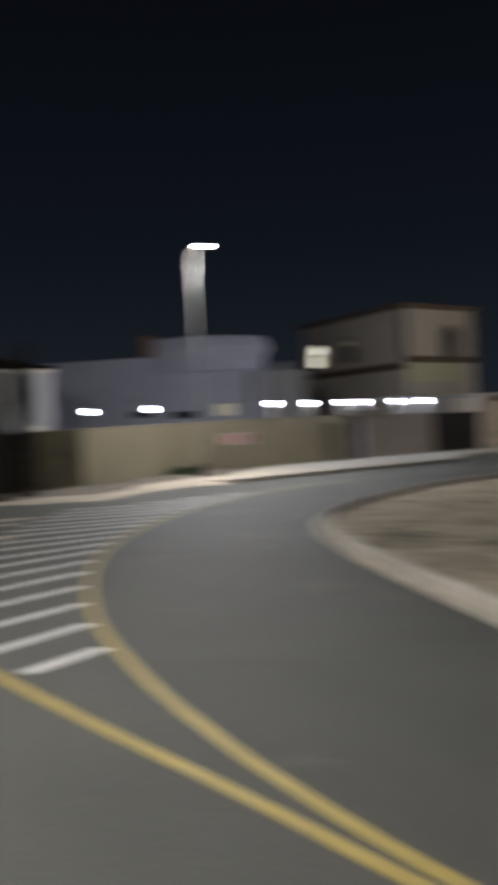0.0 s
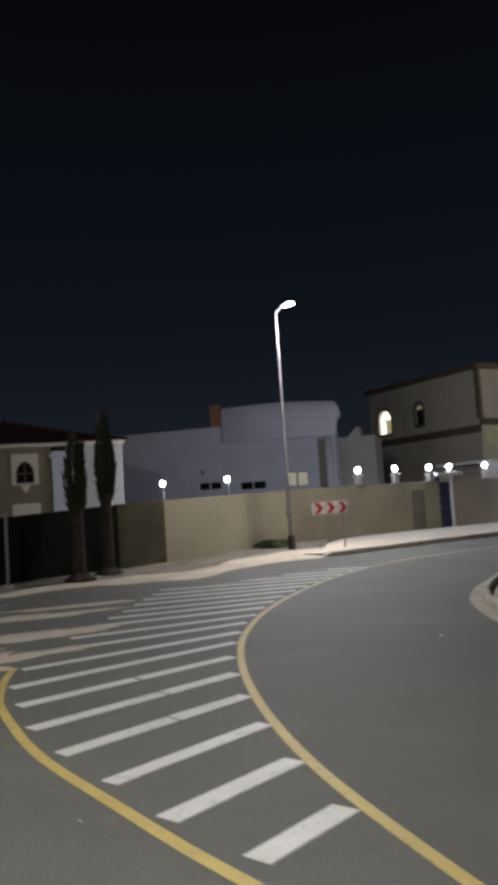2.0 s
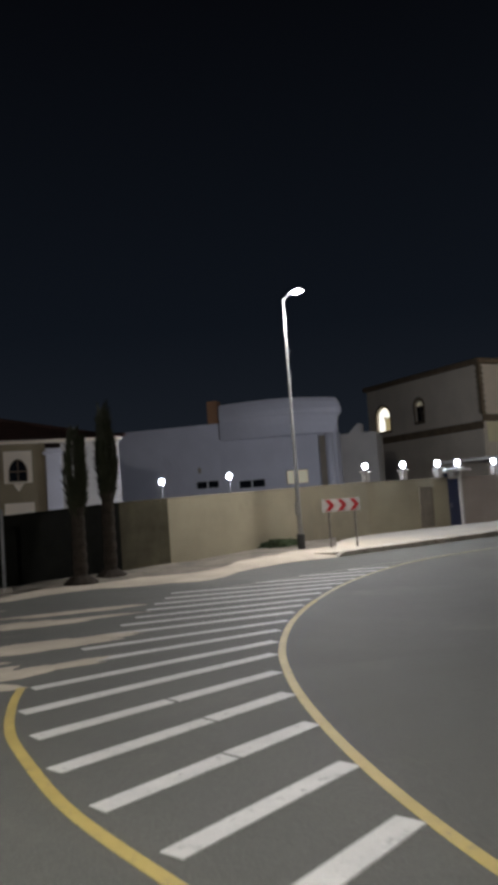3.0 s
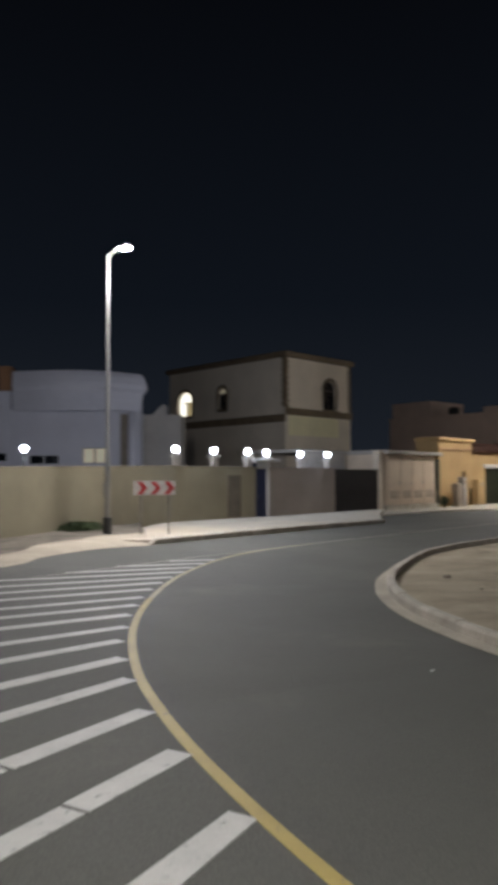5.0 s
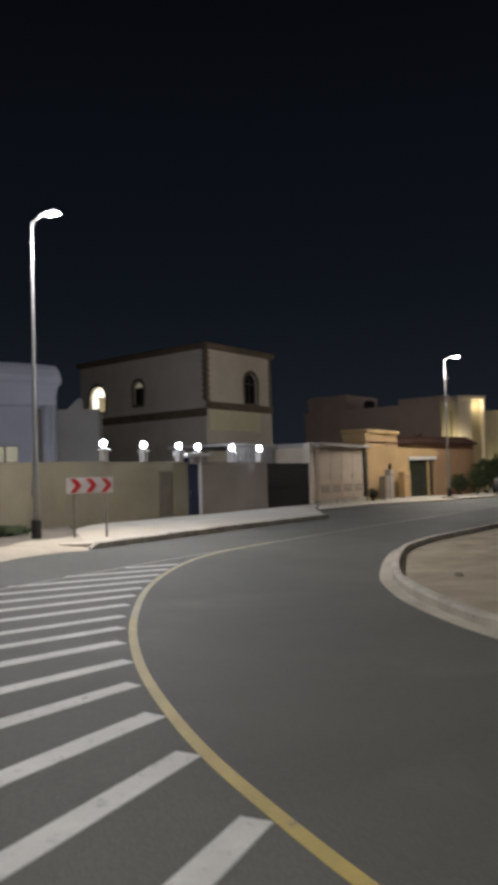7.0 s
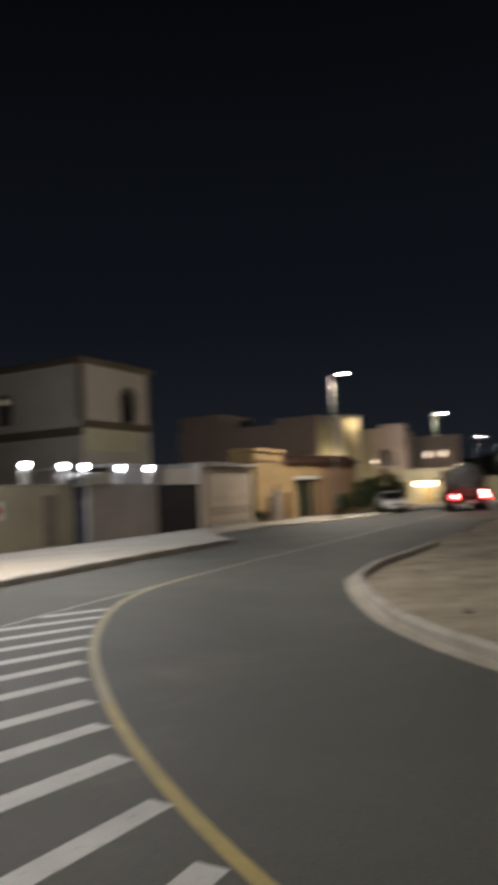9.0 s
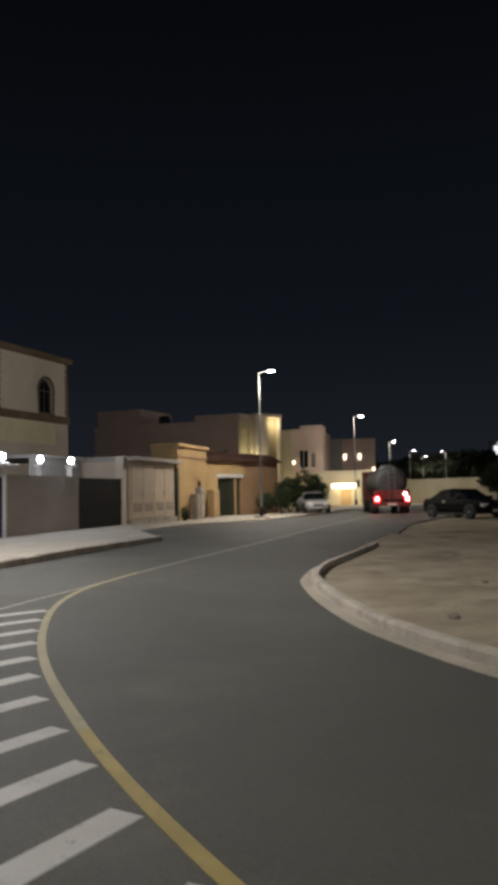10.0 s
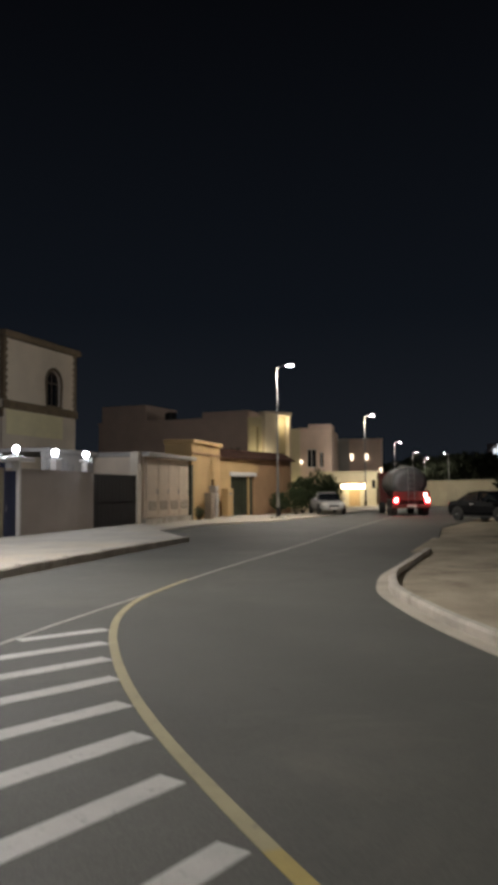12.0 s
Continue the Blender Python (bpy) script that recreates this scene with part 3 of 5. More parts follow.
# ---------------------------------------------------------------- road markings
line_r = curve_through(LANE_LINE, 0.25)
split = next(i for i, p in enumerate(line_r) if (p.y > 15.1) != (line_r[0].y > 15.1))
near_run, far_run = (line_r[:split + 1], line_r[split:]) if line_r[0].y < 15.1 else (line_r[split:], line_r[:split + 1])
# the far run's paler colour holds the glare seen at low angles
for name_of, piece, paint in (("scuffed yellow painted line curving along the lane", near_run, YELLOW_PAINT),
                              ("scuffed yellow lane line coloured paler for grazing lamp glare", far_run, GLARE_LINE)):
    yellow_inner = part("edge_line", strip(piece, 0.046, -0.046, -0.01, 0.005 if paint is YELLOW_PAINT else 0.0058), paint)
    tagged(yellow_inner, name_of, "road marking", "yellow lines", "structure")
line_l = curve_through([(6.25, -3.1), (4.33, -1.4), (2.9, -0.02), (2.1, 0.84), (1.66, 1.3), (0.98, 1.99), (0.1, 2.92), (-0.45, 3.5), (-1.08, 4.22), (-1.65, 4.87), (-2.1, 5.44), (-2.62, 6.25), (-3.16, 7.2), (-3.55, 8.25), (-3.75, 9.0)], 0.25)
yellow_outer = part("edge_line", strip(line_l, 0.046, -0.046, -0.01, 0.0055), YELLOW_PAINT)
tagged(yellow_outer, "scuffed yellow painted line bounding the hatched area", "road marking", "yellow lines", "structure")
line_t = curve_through([(-2.6, 18.3), (0.2, 20.95), (1.6, 22.2), (3.3, 23.65), (5.9, 25.95), (9.3, 28.75), (13.5, 32.2), (24, 40.9), (60, 70)], 0.4)
edge_thin = part("lane_line", strip(line_t, 0.036, -0.036, -0.01, 0.0045), FADED_PAINT)
tagged(edge_thin, "thin faded lane line running up the street", "road marking", "lane lines", "structure")

hatching = thing("hatching", pose(0, 0, 0), "white hatched bars painted across a wedge of road", "road marking", kind="structure")
rb = random.Random(5)
# the far corner of each bar's lane end, and how the bars fan round along the road
BAR_ENDS = [(0.42, 4.09), (0.03, 5.04), (-0.28, 6.06), (-0.56, 7.12), (-0.79, 8.19), (-0.96, 9.21), (-1.06, 10.26), (-1.10, 11.15), (-1.09, 12.08), (-0.99, 12.94), (-0.91, 13.85), (-0.79, 14.68), (-0.65, 15.45), (-0.45, 16.36), (-0.22, 17.18), (0.03, 17.95), (0.34, 18.76), (0.68, 19.53), (1.08, 20.30), (1.52, 21.05)]
BAR_TURNS = [(4, 55), (6, 54), (7.1, 52.2), (8.2, 50.3), (9.2, 47.2), (10.2, 45), (11.15, 40), (12.05, 34.5), (13, 29), (13.8, 24.5), (15.4, 20), (16.4, 18), (17.2, 16), (18, 13), (18.8, 10.4), (19.6, 8.6), (20.3, 6.5), (21.1, 4.5)]
for k, (x_end, top) in enumerate(BAR_ENDS):
    ang = radians(float(np.interp(top, [b[0] for b in BAR_TURNS], [b[1] for b in BAR_TURNS])))
    lane_x = min((p for p in line_r if p.y > 2), key=lambda p: abs(p.y - top)).x
    x_end = min(x_end, lane_x - 0.13)
    # the bar's middle line starts half a bar's width below that corner
    xr, yr = x_end + 0.1 * math.sin(ang), top - 0.1 * math.cos(ang)
    bars_dir = Vector((-math.cos(ang), -math.sin(ang), 0))
    length = 0.4
    p = Vector((xr, yr, 0))
    while length < 9:
        q = p + bars_dir * length
        near = min(line_l, key=lambda c: (c - q).length)
        far = min(line_t, key=lambda c: (c - q).length)
        if (near - q).length < 0.2 or q.x < -3.7 or (far - q).length < 0.12:
            break
        length += 0.06
    cross = Vector((-bars_dir.y, bars_dir.x, 0)) * 0.1
    cuts = [0.0, length]
    if k in (3, 4, 5) and length > 1.2:
        cuts = [0.0, length * rb.uniform(0.36, 0.5), length]
    bm = bmesh.new()
    for a, b in zip(cuts, cuts[1:]):
        ca, cb = p + bars_dir * (a + (0.02 if a else 0)), p + bars_dir * (b - (0.02 if b < length else 0))
        e = [ca + cross, cb + cross, cb - cross, ca - cross]
        slab([(v.x + rb.uniform(-0.01, 0.01), v.y + rb.uniform(-0.01, 0.01)) for v in e], -0.01, 0.004, bm)
    part("bar", bm, WHITE_PAINT, hatching)

# ---------------------------------------------------------------- street lamps
LAMP_COLOUR = (1.0, 0.975, 0.97)


def street_lamp(x, y, ax, ay, power, spill=0.5, height=8.8, tint=(1.0, 0.955, 0.87), tilt=26):
    """A tapered steel column on a black painted foot, with a short arm and a flat LED head."""
    a = math.degrees(math.atan2(ay, ax))
    t = thing("street_lamp", pose(x, y, 0.03, 0, 0, a), "tall galvanised street lamp with a lit white LED head", "street lamp", "street lamps along the road")
    part("footing", boxed(-0.42, 0.42, -0.34, 0.34, -0.05, 0.135, bevel=0.02), CONCRETE, t, "cracked concrete footing")
    part("foot", turned([(0.19, 0.0), (0.19, 0.05), (0.135, 0.07), (0.135, 0.62), (0.12, 0.66)], 16), BLACK_PAINT, t, "black painted foot")
    part("column", turned([(0.086, 0.6), (0.077, 2.0), (0.058, 4.5), (0.041, 7.0), (0.03, height), (0.015, height + 0.03)], 16), GALV, t, smooth=True)
    part("hatch", boxed(-0.05, 0.05, -0.128, -0.09, 1.3, 1.75, bevel=0.008), GALV, t)
    part("arm", tube([(0, 0, height - 0.12), (0.12, 0, height + 0.02), (0.42, 0, height + 0.1)], 0.026), GALV, t)
    head = bmesh.new()
    ring_loft(head, [[(0.34 + u, v * 0.13, height + 0.10 + w) for u, v, w in ((0, -0.5, 0), (0.66, -1, 0), (0.66, 1, 0), (0, 0.5, 0))],
                     [(0.34 + u, v * 0.13, height + 0.10 + w) for u, v, w in ((0.02, -0.4, 0.05), (0.62, -0.8, 0.07), (0.62, 0.8, 0.07), (0.02, 0.4, 0.05))]])
    h = part("head", head, GALV, t)
    part("led_panel", boxed(0.6, 0.96, -0.1, 0.1, height + 0.055, height + 0.096), LED_WHITE, h, "glowing white LED panel")
    lamp_light("street_light", "AREA", Matrix.Translation((x, y, 0.03)) @ pose(0, 0, 0, 0, 0, a) @ pose(0.74, 0, height + 0.04, 0, -tilt, 0), power, tint, 0.3)
    lamp_light("lens_spill", "POINT", Matrix.Translation((x, y, 0.03)) @ pose(0, 0, 0, 0, 0, a) @ pose(0.74, 0, height - 0.22, 0, 0, 0), power * spill, tint, 0.12)
    return t


STREET = Vector((0.755, 0.656, 0))
street_lamp(-1.09, 27.98, 0.66, -0.75, 2150, 0.22, 8.93, LAMP_COLOUR, 36)
street_lamp(25.0, 49.5, 0.66, -0.75, 1500, 0.62)
street_lamp(50.5, 69.6, 0.66, -0.75, 1400)
street_lamp(84.0, 99.2, 0.66, -0.75, 1500)
street_lamp(109.0, 119.5, 0.66, -0.75, 1000)
street_lamp(132.0, 138.0, 0.66, -0.75, 1000)
street_lamp(119.8, 120.2, -0.66, 0.75, 1000)
# the next lamp of the row, behind the walker
street_lamp(-6.2, -2.4, 0.8, 0.6, 2600, tint=(1.0, 0.97, 0.94))

# ---------------------------------------------------------------- boundary wall
A, C, G0, G1 = (-9.93, 19.7), (1.71, 35.42), (10.72, 42.98), (14.22, 45.93)


def sloped_wall(p, q, z0, z1, thick, mat, name, label, step=4.0):
    """A rendered wall whose top climbs from z0 to z1, with a coping."""
    L = run(p, q)
    t = thing(name, along(p, q), label, "wall", kind="structure")
    ring = lambda x, h: [(x, 0, -0.2), (x, 0, h), (x, thick, h), (x, thick, -0.2)]
    n = max(1, int(L / step))
    part("wall_face", ring_loft(bmesh.new(), [ring(L * i / n, z0 + (z1 - z0) * i / n - 0.07) for i in range(n + 1)]), mat, t)
    cap = lambda x, h: [(x, -0.006, h - 0.068), (x, -0.006, h), (x, thick + 0.006, h), (x, thick + 0.006, h - 0.068)]
    part("coping", ring_loft(bmesh.new(), [cap(L * i / n, z0 + (z1 - z0) * i / n) for i in range(n + 1)]), mat, t)
    return t


A0 = (-16.5, 10.8)
B0, B1 = (-6.49, 24.34), (-5.29, 25.97)
# the wall's dark left end is painted, in two steps of falling light
sloped_wall(A0, A, 1.75, 1.92, 0.2, UNLIT_WALL, "wall_darkened", "low wall coloured near-black where the lamplight fades out")
sloped_wall(A, B0, 1.92, 2.19, 0.2, UNLIT_WALL, "wall_darkened", "low wall coloured near-black where the lamplight fades out")
sloped_wall(B0, B1, 2.19, 2.24, 0.2, HALF_LIT_WALL, "wall_darkened", "short piece of wall coloured half dark as lamplight fades")
sloped_wall(B1, C, 2.24, 2.45, 0.22, BEIGE, "wall_beige", "plain beige rendered boundary wall, dusty at its foot")
D0, D1 = (5.72, 38.8), (6.36, 39.33)
sloped_wall(C, D0, 2.42, 2.44, 0.22, BEIGE, "wall_beige", "plain beige rendered boundary wall, dusty at its foot")
sloped_wall(D1, G0, 2.44, 2.44, 0.22, PINKISH, "wall_taupe", "taupe rendered boundary wall with lamps on its posts")

# recessed meter cupboard in the wall
t = thing("meter_cupboard", along(C, D0) @ pose(3.25, -0.02, 0), "shallow grey meter cupboard door in the beige wall", "cupboard")
part("door", boxed(0, 0.8, -0.02, 0.02, 0.25, 2.0, bevel=0.01), CUPBOARD, t)
part("frame", band([(0, 0.25), (0.8, 0.25), (0.8, 2.0), (0, 2.0)], 0.05, -0.035, 0.02), CUPBOARD, t)

# narrow dark blue pedestrian gate
g = thing("pedestrian_gate", along(D0, D1), "narrow dark blue metal gate in the wall", "gate")
part("leaf", boxed(0.03, run(D0, D1) - 0.03, 0.06, 0.11, 0.12, 2.35), BLUE_GATE, g)
for i in range(4):
    part("rib", boxed(0.05, run(D0, D1) - 0.05, 0.035, 0.06, 0.3 + 0.55 * i, 0.36 + 0.55 * i), BLUE_GATE, g)
part("post", boxed(-0.02, 0.03, -0.02, 0.2, 0.0, 2.62), BLUE_GATE, g)
part("post", boxed(run(D0, D1) - 0.03, run(D0, D1) + 0.1, -0.06, 0.2, 0.0, 2.75), SIGN_WHITE, g, "pale post beside the gate")
part("handle", tube([(0.12, 0.0, 1.0), (0.12, -0.03, 1.1), (0.12, 0.0, 1.2)], 0.012), GALV, g)
# little flat canopy over that gate
c = thing("gate_canopy", along(D0, D1), "small flat white canopy over the blue gate", "canopy")
part("slab", boxed(-0.45, 1.35, -0.35, 0.5, 2.68, 2.8, bevel=0.015), SIGN_WHITE, c)
part("bracket", boxed(0.45, 0.53, 0.0, 0.3, 2.44, 2.68), SIGN_WHITE, c)

# wide dark garage gate with uprights
g = thing("garage_gate", along(G0, G1), "wide dark brown sheet-metal sliding gate", "gate")
GL = run(G0, G1)
part("frame", band([(0.08, 0.14), (GL - 0.08, 0.14), (GL - 0.08, 2.36), (0.08, 2.36)], 0.06, 0.02, 0.1), DARK_GATE, g)
for i in range(12):
    a, b = 0.1 + (GL - 0.2) * i / 12, 0.1 + (GL - 0.2) * (i + 1) / 12
    part("panel", boxed(a + 0.008, b - 0.008, 0.045, 0.075, 0.12, 2.38), DARK_GATE, g)
part("rail", boxed(0.1, GL - 0.1, 0.0, 0.04, 1.2, 1.28), DARK_GATE, g)
part("post", boxed(GL - 0.1, GL + 0.3, -0.05, 0.35, 0, 3.5), CREAM_RENDER, g, "cream rendered gate pier")

# post lamps on the boundary wall
LAMPS = [(1.71, 35.42), (3.5, 37.02), (5.26, 38.45), (6.39, 39.68), (8.48, 41.48), (10.2, 42.55)]


def wall_lamp(x, y, z, base_z, pier=True, watts=26):
    t = thing("wall_lamp", pose(x, y, base_z, 0, 0, 40), "white globe lamp on a pale pier, lit cool white" if pier else "white globe garden lamp on a pole, lit cool white", "lamp", "globe lamps on the wall")
    h = z - base_z
    if pier:
        part("pier", boxed(-0.13, 0.13, -0.13, 0.13, 0.0, h - 0.3, bevel=0.015), GREY_RENDER, t)
        part("cap", boxed(-0.2, 0.2, -0.2, 0.2, h - 0.3, h - 0.22, bevel=0.015), GREY_RENDER, t)
    else:
        part("pole", tube([(0, 0, -0.02), (0, 0, h - 0.2)], [0.06, 0.045]), DULL_STEEL, t)
        part("base", turned([(0.16, 0), (0.14, 0.12), (0.08, 0.18)], 12), DULL_STEEL, t)
    part("collar", turned([(0.08, h - 0.22), (0.09, h - 0.16), (0.06, h - 0.12)], 12), GALV, t)
    part("globe", turned([(0.04, h - 0.13), (0.085, h - 0.095), (0.118, h - 0.03), (0.12, h + 0.025), (0.095, h + 0.09), (0.045, h + 0.125), (0.012, h + 0.132)], 16), GLOBE_COOL, t, "glowing white globe", smooth=True)
    # the light of the globe, at its front, top and sides
    lamp_light("globe_light", "POINT", pose(x + 0.12, y - 0.15, z + 0.22), watts, (0.78, 0.86, 1.0), 0.1)


for i, (x, y) in enumerate(LAMPS):
    wall_lamp(x, y, 3.12, 2.43, watts=70 if i == 0 else 100)

# ---------------------------------------------------------------- chevron sign
t = thing("chevron_sign", along((-0.28, 27.88), (1.0, 28.03), 0.1), "white bend sign with three red chevrons on two posts", "road sign")
part("plate", boxed(0, 1.31, -0.012, 0.012, 1.28, 1.71, bevel=0.004), SIGN_WHITE, t)
for i in range(3):
    x = 0.10 + 0.43 * i
    part("chevron", plate([(x, 1.3), (x + 0.16, 1.3), (x + 0.32, 1.495), (x + 0.16, 1.69), (x, 1.69), (x + 0.16, 1.495)], -0.018, -0.0125), SIGN_RED, t, "red chevron")
for x in (0.22, 1.12):
    part("post", tube([(x, 0.05, -0.05), (x, 0.05, 1.6)], 0.032), RUST_POST, t, "dull weathered steel post")
    part("clamp", boxed(x - 0.05, x + 0.05, 0.0, 0.09, 1.42, 1.47), GALV, t)

# ---------------------------------------------------------------- white villa behind the wall
# set well back from the boundary wall
V0, V1 = (-22.2, 53.9), (-6.6, 51.2)
villa = thing("white_villa", along(V0, V1, -0.736) @ Matrix.Scale(1.433, 4), "low white rendered villa with a curved upper storey", "house")
VL = run(V0, V1) / 1.433
holes = [(VL - 1.25, VL - 0.15, 2.62, 2.95, 0)]
part("wall", pierced(VL, 5.35, 0.25, holes), WHITE_RENDER, villa)
part("parapet", boxed(0, VL, -0.04, 0.29, 5.35, 5.5), WHITE_RENDER, villa)
window(villa, *holes[0][:4], 0, FRAME_WHITE, [DARK_GLASS], None, 0.1, 1)
part("roof", boxed(0, VL + 0.1, 0.2, 9.0, 5.1, 5.3), WHITE_RENDER, villa)
part("side_wall", boxed(0, 0.25, 0.25, 9, 0, 5.35), WHITE_RENDER, villa)
for x, z in ((2.3, 3.7), (VL - 1.0, 3.45)):
    part("vent", boxed(x - 0.07, x + 0.07, -0.06, 0.02, z - 0.12, z + 0.12), LOUVRE, villa)
# taller block with the rounded parapet
bl = VL
holes = [(bl + 0.75, bl + 2.0, 2.5, 2.85, 0), (bl + 2.96, bl + 3.95, 2.52, 3.14, 0), (bl + 4.5, bl + 4.86, 2.2, 4.55, 0)]
wl = [(h[0] - bl, h[1] - bl, h[2], h[3], h[4]) for h in holes]
block = part("tall_wall", pierced(5.3, 4.75, 0.25, wl), WHITE_RENDER, villa, at=pose(bl, 0.0, 0))
window(block, *wl[0][:4], 0, FRAME_WHITE, [DARK_GLASS], None, 0.1, 1)
window(block, *wl[1][:4], 0, FRAME_BROWN, [LIT_DIM, LIT_DIM], None, 0.1, 1)
part("recess", boxed(wl[2][0], wl[2][1], 0.24, 0.26, wl[2][2], wl[2][3]), LOUVRE, block)
# flared parapet that curls back round the corner
arc = [Vector((0.1 + 5.2 * k / 22, -0.55 * math.sin(math.pi * k / 22 * 0.92) - 0.05 + 0.2 * (k / 22) ** 2, 0)) for k in range(23)]
arc += [Vector((5.37, 0.02, 0)), Vector((5.38, 0.25, 0)), Vector((5.32, 0.6, 0)), Vector((5.2, 1.2, 0))]
flare = [(0.0, 4.66), (0.0, 5.2), (0.06, 5.5), (0.2, 5.66), (0.21, 5.82), (0.12, 6.12), (0.0, 6.3), (-0.3, 6.3), (-0.3, 4.66)]
rings = []
for k, p in enumerate(arc):
    way_on = (arc[min(k + 1, len(arc) - 1)] - arc[max(k - 1, 0)]).normalized()
    out = Vector((way_on.y, -way_on.x, 0))
    drop = 0.14 * (p.x / 5.4) ** 3
    rings.append([tuple(p + out * (o * min(1.0, 0.25 + k / 22)) + Vector((0, 0, z - drop * (z > 5)))) for o, z in flare])
part("curved_parapet", ring_loft(bmesh.new(), rings), WHITE_RENDER, villa, at=pose(bl, 0, 0), smooth=False)
part("upper_roof", boxed(0.1, 5.1, 0.3, 1.2, 5.8, 6.0), WHITE_RENDER, villa, at=pose(bl, 0, 0))
part("upper_side", boxed(0.0, 0.25, 0.25, 1.6, 4.75, 6.3), WHITE_RENDER, villa, at=pose(bl, 0, 0))
part("right_side", boxed(5.1, 5.3, 0.25, 1.2, 0, 4.7), WHITE_RENDER, villa, at=pose(bl, 0, 0))
part("column", turned([(0.17, 0), (0.17, 4.6)], 12), WHITE_RENDER, villa, at=pose(bl + 5.02, -0.2, 0), smooth=True)
part("chimney", boxed(-0.5, -0.02, 0.1, 0.7, 5.3, 6.55), ORANGE_RENDER, villa, "orange-brown chimney block", at=pose(bl, 0, 0))
part("annexe", boxed(5.3, 6.92, 1.2, 4, 0, 4.6), GREY_RENDER, villa, at=pose(bl, 0, 0))
part("annexe_gable", plate([(5.7, 4.6), (6.3, 4.6), (6.3, 5.0), (6.12, 5.03)], 1.2, 1.8), GREY_RENDER, villa, at=pose(bl, 0, 0))
for (x, y) in ((-7.6, 36.7), (-4.37, 36.12)):
    wall_lamp(x, y, 3.15, 0.0, pier=False, watts=190)

# ---------------------------------------------------------------- corner villa with hip roof
P1, P2 = (-15.5, 34.65), (-12.3, 36.0)
v = thing("hip_roof_villa", along(P1, P2), "brown villa with pointed-arch windows and a dark hip roof", "house")


def arched_facet(name, length, m, mat, x0):
    """One face of the bay: a pointed window in a square pale surround, with a plaster drop and an apron."""
    hole = (x0 + 0.2, x0 + 1.0, 3.6, 4.6, 1.35)
    f = part(name, pierced(length, 5.3, 0.25, [hole]), mat, v, at=m)
    window(f, *hole, FRAME_BROWN, [DARK_GLASS], None, 0.1, 1)
    part("surround", pierced(1.24, 4.98, 0.05, [(0.2, 1.04, 3.58, 4.63, 1.35)], 3.52), CREAM_RENDER, f, "pale plaster surround", at=pose(x0 - 0.02, -0.055, 0))
    part("plaster_drop", plate([(x0 + 0.35, 3.5), (x0 + 0.85, 3.5), (x0 + 0.6, 3.12)], -0.05, -0.004), CREAM_RENDER, f)
    part("apron", boxed(x0 - 0.05, x0 + 1.25, -0.05, -0.004, 1.9, 2.62, bevel=0.01), CREAM_RENDER, f)
    return f


arched_facet("front_wall", 2.97, pose(0, 0, 0), OLIVE_RENDER, 1.14)
part("angled_wall", pierced(1.91, 5.3, 0.25, []), ORANGE_RENDER, v, at=pose(-1.463, 1.228, 0, 0, 0, -40))
arched_facet("angled_wall", 2.15, pose(-1.463 - 2.117, 1.228 + 0.373, 0, 0, 0, -10), ORANGE_RENDER, 0.62)
part("pilaster", boxed(2.97, 3.68, -0.12, 0.3, 0, 5.05, bevel=0.03), WHITE_RENDER, v, "white pilaster")
part("pilaster_cap", boxed(2.85, 3.8, -0.2, 0.3, 4.75, 4.9, bevel=0.03), WHITE_RENDER, v)
wing = part("white_wing", pierced(2.7, 5.3, 0.25, [(0.35, 0.75, 1.9, 2.5, 0), (1.75, 2.15, 1.9, 2.6, 0)]), GREY_RENDER, v, at=pose(3.68, 0.05, 0))
window(wing, 0.35, 0.75, 1.9, 2.5, 0, FRAME_WHITE, [DARK_GLASS], None, 0.1, 1)
window(wing, 1.75, 2.15, 1.9, 2.6, 0, FRAME_WHITE, [LIT_DIM], None, 0.1, 1)
part("eave", boxed(-0.1, 6.5, -0.28, 0.3, 5.3, 5.46, bevel=0.03), CREAM_RENDER, v)
part("eave", boxed(-0.1, 2.05, -0.2, 0.3, 5.3, 5.46, bevel=0.03), OLIVE_RENDER, v, at=pose(-1.463, 1.228, 0, 0, 0, -40))
part("eave", boxed(-0.2, 2.25, -0.2, 0.3, 5.3, 5.46, bevel=0.03), OLIVE_RENDER, v, at=pose(-3.58, 1.601, 0, 0, 0, -10))
bm = bmesh.new()
eave = [bm.verts.new(p) for p in ((-3.9, 1.3, 5.46), (-1.6, 0.9, 5.46), (-0.2, -0.4, 5.46), (6.6, -0.4, 5.46), (6.6, 6.4, 5.46), (-3.6, 7.4, 5.46))]
crown, tail = bm.verts.new((0.88, 3.8, 6.9)), bm.verts.new((5.2, 3.0, 6.0))
for a, b in ((0, 1), (1, 2), (5, 0)):
    bm.faces.new((eave[a], eave[b], crown))
bm.faces.new((eave[2], eave[3], tail, crown))
bm.faces.new((eave[3], eave[4], tail))
bm.faces.new((eave[4], eave[5], crown, tail))
bm.faces.new(eave[::-1])
part("roof", bm, ROOF_TILE, v, "dark tiled hip roof")
ridge_cap = [(-3.9, 1.3, 5.5), (0.88, 3.8, 6.94), (5.2, 3.0, 6.04), (6.6, -0.4, 5.5)]
part("ridge_tiles", tube([Vector(p) for p in ridge_cap], 0.09, 6), ROOF_TILE, v)
part("finial", turned([(0.12, 6.9), (0.05, 7.1), (0.02, 7.25)], 8), ROOF_TILE, v, at=pose(0.88, 3.8, 0))

